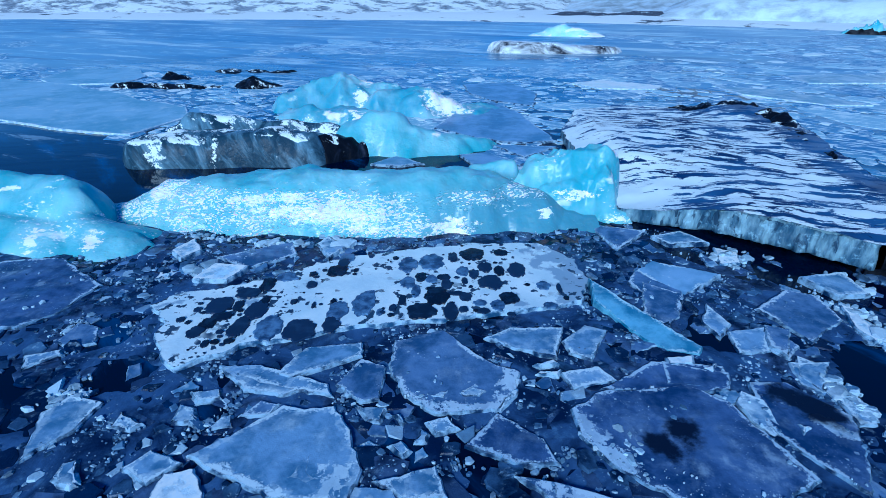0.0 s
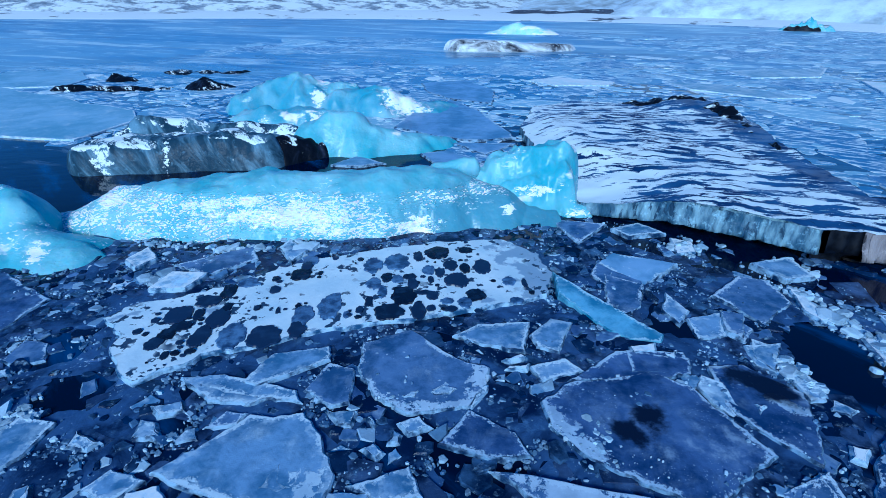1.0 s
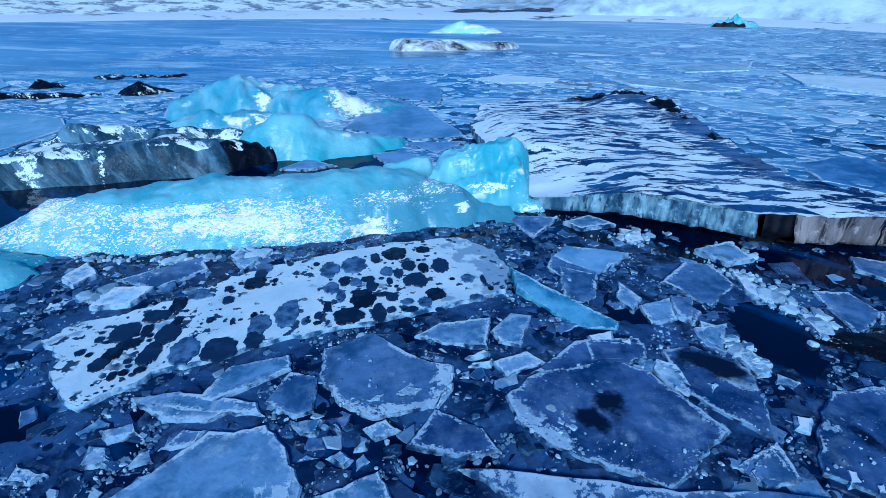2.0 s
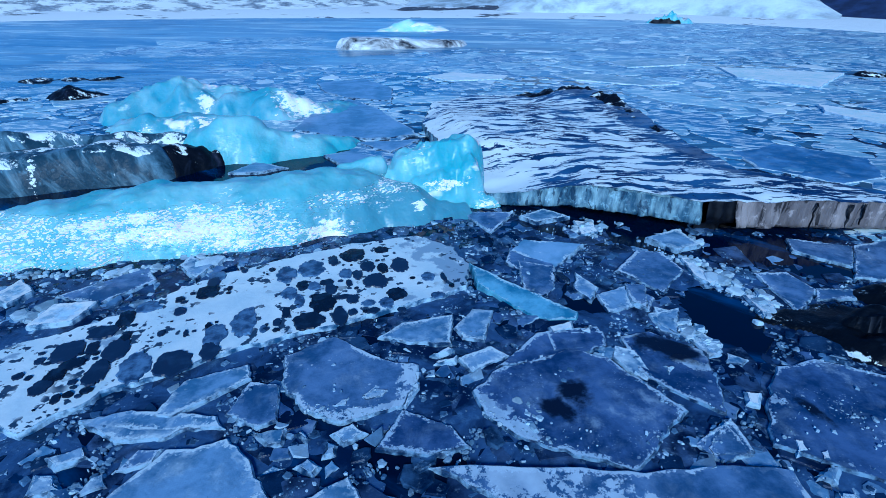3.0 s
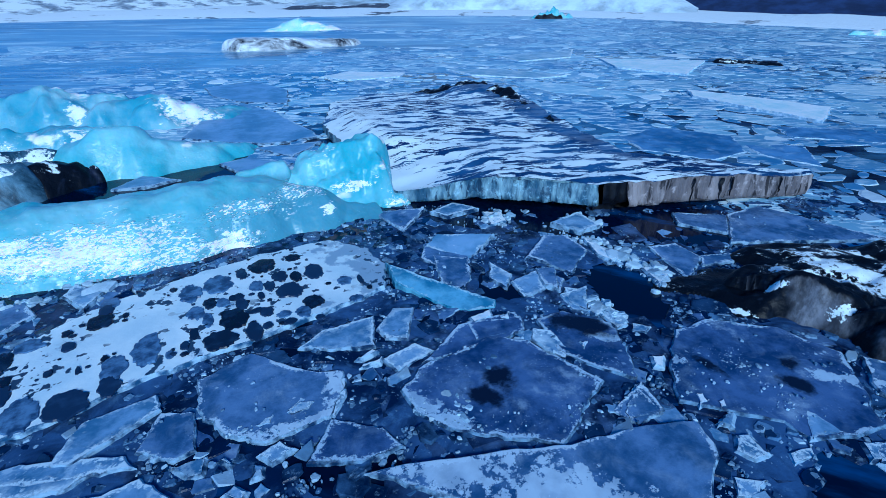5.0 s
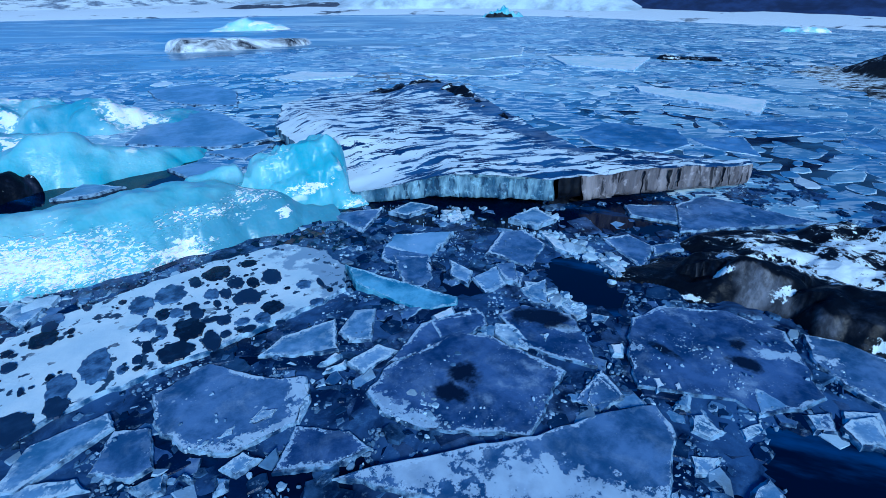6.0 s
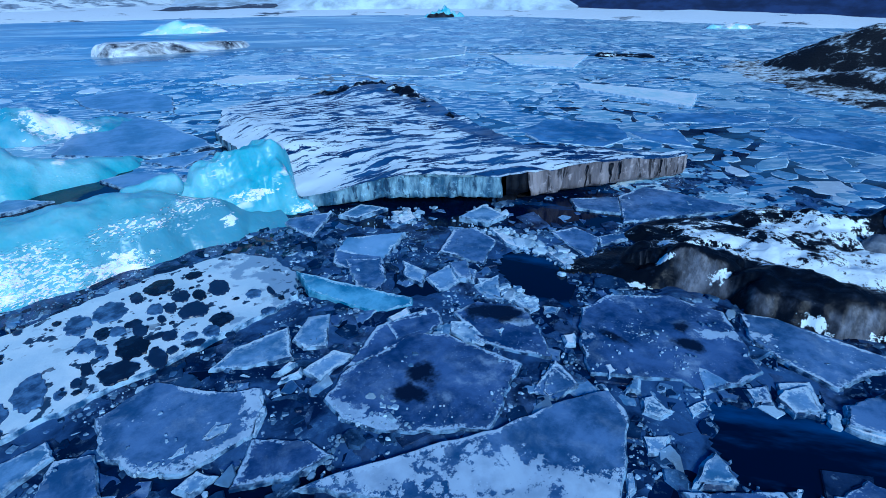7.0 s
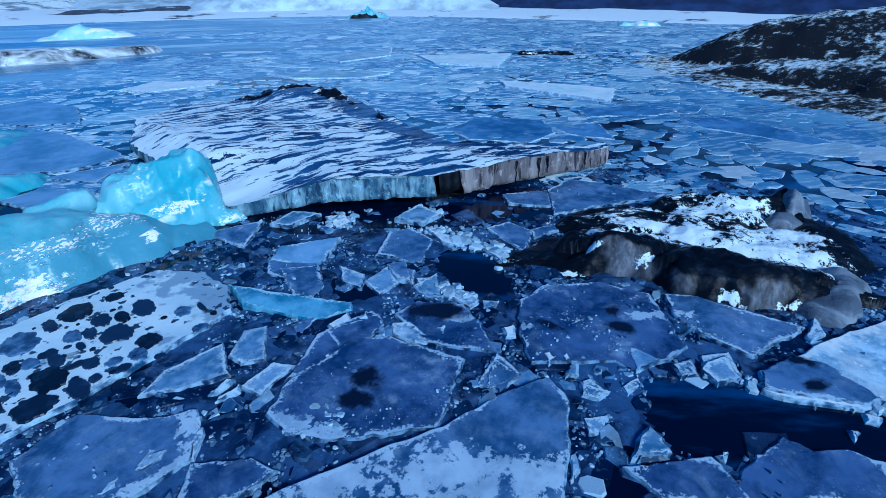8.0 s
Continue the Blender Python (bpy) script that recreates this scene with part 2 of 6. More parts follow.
def blue_berg_material(name, body, pale, snow_at, dimples=True, deep=None):
    m, nt, b = material(name, 0.35)
    tone = blend(nt, step(nt, grain(nt, 0.9, 5), 0.35, 0.7), body, pale)
    if deep:
        tone = blend(nt, calc(nt, 'MULTIPLY', step(nt, axis(nt, "X"), -1.4, 1.0), step(nt, axis(nt, "Z"), 0.9, 0.6)), tone, deep)
    lie = place(nt, (2.1, 1, 0.62), 10)
    wander = nt.nodes.new("ShaderNodeVectorMath")
    wander.operation = 'ADD'
    nt.links.new(lie, wander.inputs[0])
    put(nt, wander.inputs[1], blend(nt, grain(nt, 5, 4), (0.0, 0.0, 0.0), (0.16, 0.16, 0.16)))
    ripple = cells(nt, 22, wander.outputs[0])
    zone = calc(nt, 'ADD', step(nt, grain(nt, 0.8, 8, place(nt, (1.5, 1, 0.7)), 0.62), 0.36, 0.62), step(nt, axis(nt, "Z"), 0.0, 0.25, -0.35, 0.0))
    zone = calc(nt, 'SUBTRACT', zone, step(nt, axis(nt, "Z"), 0.66, 0.82))
    zone = calc(nt, 'SUBTRACT', zone, calc(nt, 'MULTIPLY', step(nt, axis(nt, "X"), 0.2, 1.1), step(nt, axis(nt, "Z"), 0.60, 0.40)))
    if dimples:
        tone = blend(nt, step(nt, zone, 0.0, 0.9, 0.0, 0.25), tone, (0.44, 0.70, 0.78))
        edge = calc(nt, 'ADD', ripple, step(nt, grain(nt, 24, 4), 0.3, 0.7, -0.10, 0.10))
        cups = step(nt, calc(nt, 'SUBTRACT', edge, step(nt, zone, 0.0, 0.9, 0.0, 0.50)), -0.03, 0.03, 1.0, 0.0)
        tone = blend(nt, cups, tone, (0.93, 0.96, 0.96))
    patch = step(nt, grain(nt, 0.8, 6, place(nt, (1.8, 1, 0.7))), snow_at, snow_at + 0.05)
    patch = calc(nt, 'MULTIPLY', patch, step(nt, upward(nt), 0.15, 0.45))
    tone = blend(nt, patch, tone, (0.84, 0.88, 0.9))
    put(nt, b.inputs["Base Color"], tone)
    put(nt, b.inputs["Roughness"], step(nt, patch, 0, 1, 0.3, 0.7))
    b.inputs["Subsurface Weight"].default_value = 0.25
    b.inputs["Subsurface Radius"].default_value = (0.06, 0.2, 0.3)
    b.inputs["Subsurface Scale"].default_value = 0.5
    pack = calc(nt, 'ADD', attribute(nt, "crust"), step(nt, grain(nt, 7, 8, place(nt, (1.7, 1, 0.7)), 0.75), 0.3, 0.7, -0.5, 0.5))
    tone = blend(nt, step(nt, pack, 0.46, 0.56), tone, (0.85, 0.88, 0.90))
    fleck = calc(nt, 'MULTIPLY', step(nt, grain(nt, 17, 5, place(nt, (1.6, 1, 0.7)), 0.65), 0.55, 0.62), step(nt, grain(nt, 0.8, 6), 0.55, 0.64))
    put(nt, b.inputs["Base Color"], blend(nt, fleck, tone, (0.80, 0.86, 0.88)))
    bump(nt, b, calc(nt, 'ADD', calc(nt, 'MULTIPLY', step(nt, ripple, 0.0, 0.6, 0.5 if dimples else 0.06, 0.0), step(nt, zone, 0.0, 0.5)), step(nt, grain(nt, 2.2, 3), 0, 1, 0, 0.9)), 0.8, 0.05)
    return m


def dirty_berg_material(name, dark, mid, snow_at, turn=40.0, band=1.3, lo=0.38, drift=1.3, flat=(0.5, 0.8), lean=0.0, bare=None):
    """Glacier ice with bands of ash and gravel, snow caught on its upper faces."""
    m, nt, b = material(name, 0.4)
    b.inputs["Specular IOR Level"].default_value = 0.2
    v = place(nt, (0.45, 1.3, 2.2) if lean else (0.6, 1.3, 0.7), turn, lean)
    bands = step(nt, grain(nt, band, 7, v, 0.62, 0.6), lo, lo + 0.24)
    tone = blend(nt, bands, dark, mid)
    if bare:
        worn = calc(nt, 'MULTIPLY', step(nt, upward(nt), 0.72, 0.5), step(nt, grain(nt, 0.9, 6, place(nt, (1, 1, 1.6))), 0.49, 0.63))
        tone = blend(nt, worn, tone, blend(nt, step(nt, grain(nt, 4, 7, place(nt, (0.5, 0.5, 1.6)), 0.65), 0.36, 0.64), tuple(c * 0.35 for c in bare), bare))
    tone = blend(nt, step(nt, grain(nt, 7, 6), 0.58, 0.76, 0, 0.35), tone, tuple(min(1, c * 1.8) for c in mid))
    lying = calc(nt, 'ADD', grain(nt, drift, 10, place(nt, (1.9, 0.8, 1), -40), 0.76), step(nt, upward(nt), *flat, -0.30, 0.0))
    snow = step(nt, lying, snow_at, snow_at + 0.03)
    pack = calc(nt, 'ADD', attribute(nt, "crust"), step(nt, grain(nt, 6, 8, rough=0.75), 0.3, 0.7, -0.5, 0.5))
    snow = calc(nt, 'MAXIMUM', snow, step(nt, pack, 0.46, 0.54))
    put(nt, b.inputs["Base Color"], blend(nt, snow, tone, SNOW))
    put(nt, b.inputs["Roughness"], step(nt, snow, 0, 1, 0.35, 0.8))
    bump(nt, b, grain(nt, 9, 8), 0.5, 0.04)
    return m


def striped_snow_material():
    """Wind-combed snow in streaks over bare blue ice."""
    m, nt, b = material("wind_streaked_snow", 0.6)
    v = place(nt, (1.35, 0.36, 1), -20)
    s = step(nt, calc(nt, 'ADD', grain(nt, 1.5, 9, v, 0.67, 0.55), calc(nt, 'ADD', step(nt, attribute(nt, "crust"), 0, 1, 0, 0.3), step(nt, axis(nt, "X"), 3.5, 6.5, 0.04, 0.0))), 0.486, 0.506)
    s = calc(nt, 'MULTIPLY', s, step(nt, calc(nt, 'ADD', attribute(nt, "hollow"), step(nt, grain(nt, 3, 8, v, 0.7), 0.3, 0.7, -0.4, 0.4)), 0.45, 0.55, 1.0, 0.1))
    ice = blend(nt, step(nt, grain(nt, 0.8, 5), 0.35, 0.65), (0.012, 0.036, 0.12), (0.05, 0.125, 0.29))
    put(nt, b.inputs["Base Color"], blend(nt, s, ice, SNOW))
    b.inputs["Specular IOR Level"].default_value = 0.25
    put(nt, b.inputs["Roughness"], step(nt, s, 0, 1, 0.55, 0.8))
    bump(nt, b, s, 0.5, 0.03)
    return m


def wall_material(name, dark, light, stain, tall):
    m, nt, b = material(name, 0.35)
    v = place(nt, (0.5, 0.5, tall))
    tone = blend(nt, step(nt, grain(nt, 2.2, 6, v), 0.36, 0.66), dark, light)
    tone = blend(nt, step(nt, grain(nt, 2.6, 6, v, 0.6, 0.8), 0.54, 0.61, 0.0, 0.9), tone, stain)
    tone = blend(nt, step(nt, grain(nt, 7, 6, rough=0.65), 0.54, 0.68, 0, 0.6), tone, tuple(min(0.9, c * 1.6) for c in light))
    put(nt, b.inputs["Base Color"], tone)
    bump(nt, b, grain(nt, 5, 8, v), 0.9, 0.08)
    return m


def land_material(name, snow_at, ground, snow=SNOW, scale=0.5, broad=0.0, lie=0.0, soft=0.06):
    """Ground with snow; broad: how far bare bands and drifts larger than the grain show."""
    m, nt, b = material(name, 0.9)
    fine = grain(nt, scale, 10, place(nt, (1.6, 1, 0.6), -24), 0.68)
    if broad:
        fine = calc(nt, 'ADD', fine, step(nt, grain(nt, scale * 0.14, 4, place(nt, (2.5, 1, 0.5), -60)), 0.3, 0.7, -broad, broad))
    if lie:
        fine = calc(nt, 'ADD', fine, step(nt, upward(nt), 0.80, 0.99, -lie, lie))
    s = step(nt, fine, snow_at, snow_at + soft)
    dirt = blend(nt, step(nt, grain(nt, scale * 5, 8), 0.35, 0.65), tuple(c * 0.5 for c in ground), ground)
    put(nt, b.inputs["Base Color"], blend(nt, s, dirt, snow))
    bump(nt, b, grain(nt, scale * 9, 8), 0.6, 0.1)
    return m


WATER = water_material()
BRASH = brash_material("brash_ice", (0.005, 0.018, 0.070), (0.12, 0.22, 0.40), 0.84, 0.7)
AWASH = brash_material("sunken_ice", (0.004, 0.013, 0.055), (0.094, 0.155, 0.315), 0.995, 0.4)
SLUSH, slush_nt, slush_b = material("refrozen_slush", 0.3)
slush_tone = blend(slush_nt, step(slush_nt, grain(slush_nt, 1.5, 8, rough=0.62, warp=0.6), 0.36, 0.64), (0.005, 0.013, 0.052), (0.058, 0.112, 0.258))
slush_tone = blend(slush_nt, step(slush_nt, grain(slush_nt, 5.0, 8, rough=0.7), 0.52, 0.74, 0.0, 0.55), slush_tone, (0.16, 0.28, 0.47))
slush_specks = calc(slush_nt, 'MULTIPLY', calc(slush_nt, 'MAXIMUM', flecks(slush_nt, 15, 0.45, 0.4), flecks(slush_nt, 40, 0.5, 0.42)), step(slush_nt, grain(slush_nt, 2.3, 5), 0.5, 0.6, 0.0, 0.8))
put(slush_nt, slush_b.inputs["Base Color"], blend(slush_nt, slush_specks, slush_tone, (0.44, 0.60, 0.76)))
slush_b.inputs["Specular IOR Level"].default_value = 0.15
bump(slush_nt, slush_b, grain(slush_nt, 26, 6), 0.5, 0.012)
CRUMB = brash_material("crushed_ice", (0.12, 0.21, 0.36), (0.42, 0.57, 0.73), 0.72)
LUMP = brash_material("crusted_snow_lumps", (0.34, 0.48, 0.63), (0.62, 0.74, 0.83), 0.6, 0.8)
DRIFT = far_brash_material()
BLUE = blue_berg_material("blue_berg_ice", (0.14, 0.42, 0.51), (0.34, 0.59, 0.66), 0.70, True, (0.13, 0.31, 0.41))
BLUE_PLAIN = blue_berg_material("smooth_blue_berg_ice", (0.125, 0.41, 0.51), (0.32, 0.60, 0.68), 0.60, False)
BLUE_SNOWY = blue_berg_material("snowy_blue_berg_ice", (0.11, 0.34, 0.47), (0.33, 0.55, 0.64), 0.61, False)
BLUE_FAR = blue_berg_material("pale_berg_ice", (0.35, 0.68, 0.78), (0.6, 0.8, 0.85), 0.5, False)
DIRTY = dirty_berg_material("ash_banded_ice", (0.022, 0.050, 0.085), (0.155, 0.27, 0.375), 0.52, 0.0, 1.0, 0.42, lean=-32.0)
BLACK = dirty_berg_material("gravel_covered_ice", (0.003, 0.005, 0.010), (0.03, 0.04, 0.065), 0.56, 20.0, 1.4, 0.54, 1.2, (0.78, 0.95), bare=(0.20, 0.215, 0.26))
GRIT = dirty_berg_material("black_gravel", (0.006, 0.007, 0.010), (0.03, 0.034, 0.042), 0.60, 20.0, 1.4)
FAR_DIRTY = dirty_berg_material("far_banded_ice", (0.02, 0.025, 0.04), (0.72, 0.78, 0.84), 0.54, 70.0, 0.55, 0.34)
GREY_ICE = dirty_berg_material("grey_clear_ice", (0.085, 0.105, 0.145), (0.24, 0.28, 0.34), 0.95, 20.0, 1.6)
ASH = dirty_berg_material("gravelly_ice", (0.004, 0.006, 0.012), (0.022, 0.03, 0.06), 0.555, 20.0, 1.4, 0.5, 1.6, (0.4, 0.7))
STREAKS = striped_snow_material()
WALL_BLUE = wall_material("clear_ice_face", (0.045, 0.10, 0.17), (0.27, 0.41, 0.49), (0.02, 0.045, 0.09), 1.6)
WALL_BROWN = wall_material("silty_ice_face", (0.125, 0.115, 0.125), (0.31, 0.285, 0.295), (0.016, 0.016, 0.02), 3.0)
SHORE = land_material("snowy_shore", 0.36, (0.10, 0.13, 0.18), snow=(0.76, 0.84, 0.89), scale=0.25)
# bare ground is lightened here, haze over the hills painted into it
SLOPE = land_material("speckled_snow_hills", 0.42, (0.31, 0.38, 0.48), snow=(0.78, 0.86, 0.90), scale=0.45, soft=0.12)
GLACIER = land_material("glacier_snow", 0.42, (0.54, 0.66, 0.77), snow=(0.68, 0.79, 0.87), scale=0.1, soft=0.2)
# bluish ground tones of mountain and dark hill carry the distance haze
MOUNTAIN = land_material("hazed_mountain_rock", 0.72, (0.03, 0.05, 0.14), scale=0.1)
ROCK = land_material("hazed_hill_rock", 0.56, (0.10, 0.12, 0.17), scale=0.5)
MORAINE = land_material("snow_dusted_moraine", 0.495, (0.014, 0.017, 0.024), scale=3.4, broad=0.08, lie=0.075, soft=0.20)
MELT, melt_nt, melt_b = material("melt_spot_ice", 0.25)
melt_random = melt_nt.nodes.new("ShaderNodeObjectInfo").outputs["Random"]
melt_tone = blend(melt_nt, step(melt_nt, melt_random, 0.3, 1.0), (0.004, 0.008, 0.022), (0.016, 0.032, 0.080))
put(melt_nt, melt_b.inputs["Base Color"], blend(melt_nt, step(melt_nt, grain(melt_nt, 6, 6), 0.46, 0.78, 0, 0.4), melt_tone, (0.05, 0.095, 0.19)))
MELT_BLUE, blue_nt, blue_b = material("half_frozen_melt_ice", 0.3)
put(blue_nt, blue_b.inputs["Base Color"], blend(blue_nt, step(blue_nt, grain(blue_nt, 7, 7, rough=0.65), 0.36, 0.66), (0.026, 0.055, 0.135), (0.14, 0.24, 0.42)))


# ---------- mesh helpers ----------
def mesh_of(name, verts, faces, mat, smooth=False, attrs=None):
    me = bpy.data.meshes.new(name)
    me.from_pydata([tuple(v) for v in verts], [], [tuple(f) for f in faces])
    for m in (mat if isinstance(mat, (list, tuple)) else [mat]):
        me.materials.append(m)
    for key, values in (attrs or {}).items():
        a = me.attributes.new(key, 'FLOAT', 'POINT')
        a.data.foreach_set("value", np.asarray(values, dtype=np.float32))
    if smooth:
        me.shade_smooth()
    me.update()
    return me


def centred(name, verts, faces, mat, smooth=False, attrs=None):
    """A mesh object with its origin at the middle of its outline, on the water."""
    v = np.array(verts, dtype=float)
    c = np.array([(v[:, 0].min() + v[:, 0].max()) / 2, (v[:, 1].min() + v[:, 1].max()) / 2, 0.0])
    ob = new(name, mesh_of(name, v - c, faces, mat, smooth, attrs))
    ob.location = c
    return ob


def under(ob, parent):
    ob.parent = parent
    ob.location = ob.location - parent.location
    return ob


def ragged(outline, size, amp, rng):
    """The outline with its edges cut into short uneven pieces."""
    pts = []
    n = len(outline)
    for i in range(n):
        a, b = np.array(outline[i], float), np.array(outline[(i + 1) % n], float)
        e = b - a
        d = np.hypot(*e)
        k = max(1, int(d / size))
        side = np.array([-e[1], e[0]]) / max(d, 1e-6)
        for j in range(k):
            f = j / k
            q = a + e * f
            if j:
                q = q + side * rng.normal(0, amp) + side * amp * 2.2 * noise.noise(Vector((q[0] * 2.1, q[1] * 2.1, 3.3)))
            pts.append(q)
    return np.array(pts)


def inside(px, py, poly):
    hit = np.zeros(np.shape(px), bool)
    n = len(poly)
    for i in range(n):
        (x0, y0), (x1, y1) = poly[i], poly[(i + 1) % n]
        cut = ((y0 > py) != (y1 > py)) & (px < (x1 - x0) * (py - y0) / (y1 - y0 + 1e-12) + x0)
        hit ^= cut
    return hit


def slab_mesh(outline, top, thick, rng, size=0.1, amp=0.012, bevel=0.018, lift=0.006, tilt=(0, 0), wave=2.0):
    """A plate of ice from a counter-clockwise outline: its top as (verts, faces, rim) and its broken edge as (verts, faces)."""
    p = ragged(outline, size, amp, rng)
    n = len(p)
    t = np.roll(p, -1, 0) - np.roll(p, 1, 0)
    t /= np.maximum(np.hypot(t[:, 0], t[:, 1]), 1e-6)[:, None]
    inward = np.stack([-t[:, 1], t[:, 0]], 1)
    c = p.mean(0)
    q = p + inward * bevel
    span = max(np.ptp(p[:, 0]), np.ptp(p[:, 1]))
    gap = max(0.045, min(span / 16, 0.10 if span < 5 else 9))
    gx, gy = np.meshgrid(np.arange(p[:, 0].min(), p[:, 0].max(), gap), np.arange(p[:, 1].min(), p[:, 1].max(), gap))
    g = np.stack([gx.ravel(), gy.ravel()], 1) + rng.uniform(-0.25, 0.25, (gx.size, 2)) * gap

    def to_edge(k):
        a, b = p, np.roll(p, -1, 0)
        e = b - a
        s = np.clip(((k[:, None, :] - a) * e).sum(2) / np.maximum((e * e).sum(1), 1e-9), 0, 1)
        d = k[:, None, :] - (a + s[..., None] * e)
        return np.sqrt((d * d).sum(2)).min(1)

    extra = np.concatenate([p + inward * 0.07, p + inward * 0.17])
    g = np.concatenate([g, extra])
    g = g[inside(g[:, 0], g[:, 1], [tuple(w) for w in p])]
    if len(g):
        g = g[to_edge(g) > bevel * 1.8]
    pts = [Vector(w) for w in np.concatenate([q, g])] if len(g) else [Vector(w) for w in q]
    out, _, tris, _, _, _ = delaunay_2d_cdt(pts, [(k, (k + 1) % n) for k in range(n)], [], 1, 1e-5)
    xy = np.array([(w[0], w[1]) for w in out])

    def height(w):
        return top + tilt[0] * (w[0] - c[0]) + tilt[1] * (w[1] - c[1]) + lift * 2 * noise.noise(Vector((w[0] * wave, w[1] * wave, top * 9)))

    v = [(w[0], w[1], height(w)) for w in xy]
    rim = np.clip(1.05 - to_edge(xy) / 0.28, 0, 1)
    ev = [(w[0] - u[0] * 0.01, w[1] - u[1] * 0.01, -thick) for w, u in zip(p, inward)]
    ev += [(w[0], w[1], height(w) - bevel * 0.9) for w in p] + [(w[0], w[1], height(w) + 0.001) for w in p + inward * bevel * 1.3]
    ef = [(r * n + k, r * n + (k + 1) % n, (r + 1) * n + (k + 1) % n, (r + 1) * n + k) for r in range(2) for k in range(n)]
    return (v, [tuple(k) for k in tris], rim), (ev, ef)


def facing_up(outline):
    a = sum(outline[i][0] * outline[(i + 1) % len(outline)][1] - outline[(i + 1) % len(outline)][0] * outline[i][1] for i in range(len(outline)))
    return list(outline) if a > 0 else list(outline)[::-1]


FLOES = []
# snow frozen onto floes, and hollows melted into them: x, y, half length, half width, turn
CRUSTS = [(2.1, 2.15, 0.62, 0.34, -40), (1.4, 2.8, 0.5, 0.2, -30), (2.75, 1.5, 0.4, 0.25, -40), (0.78, 4.42, 0.16, 0.34, -20), (0.3, 4.02, 0.5, 0.1, 0), (1.45, 3.7, 0.14, 0.42, 25), (1.65, 3.35, 0.25, 0.12, -35),
          (-1.9, 3.05, 0.5, 0.12, -22), (-1.05, 3.1, 0.16, 0.2, 0), (4.35, 3.1, 0.25, 0.2, 0), (4.0, 3.75, 0.2, 0.1, -45), (5.9, 1.9, 0.6, 0.1, -45)]
HOLLOWS = [(2.15, 3.51, 0.27, 0.16, -50), (2.43, 3.70, 0.18, 0.22, 0), (3.93, 4.10, 0.52, 0.26, -42), (6.15, 0.3, 0.12, 0.25, 30), (5.8, 0.02, 0.10, 0.18, 60), (5.35, 2.1, 0.14, 0.22, 20), (4.72, 2.75, 0.08, 0.24, 10), (5.6, 2.35, 0.15, 0.12, 0)]


def spots(v, blots):
    p = np.array(v)[:, :2]
    out = np.zeros(len(p))
    for x, y, rx, ry, turn in blots:
        c, s = math.cos(radians(turn)), math.sin(radians(turn))
        u, w = (p[:, 0] - x) * c + (p[:, 1] - y) * s, -(p[:, 0] - x) * s + (p[:, 1] - y) * c
        out = np.maximum(out, np.clip(1.05 - 0.6 * np.sqrt((u / rx) ** 2 + (w / ry) ** 2), 0, 1))
    return out


def floe(style, outline, top, label, thick=0.10, tilt=None):
    rng = np.random.default_rng(int(abs(outline[0][0] * 371 + outline[0][1] * 977)) + 7)
    out = facing_up(outline)
    span = max(np.ptp([q[0] for q in out]), np.ptp([q[1] for q in out]))
    lean = tilt or ((rng.normal(0, 0.02), rng.normal(0, 0.02)) if span < 1.2 else (0, 0))
    (v, f, r), (ev, ef) = slab_mesh(out, 0.018 + top * (0.45 if span < 0.7 else 0.75), thick, rng, size=max(0.05, span / 24), amp=0.004 + 0.003 * span, bevel=0.034 if span < 0.55 else 0.018, tilt=lean, lift=0.003 + 0.003 * min(span, 2) if span < 4 else 0.002, wave=2.0 if span < 4 else 0.6)
    ob = new("ice_floe")
    ob.location = (sum(q[0] for q in out) / len(out), sum(q[1] for q in out) / len(out), 0)
    under(centred("ice_surface", v, f, ICE[style], True, {"rim": r, "crust": spots(v, CRUSTS), "hollow": spots(v, HOLLOWS)}), ob)
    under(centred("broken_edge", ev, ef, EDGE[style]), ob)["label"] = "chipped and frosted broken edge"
    FLOES.append(out)
    return tagged(ob, label, "ice floe", kind="thing")


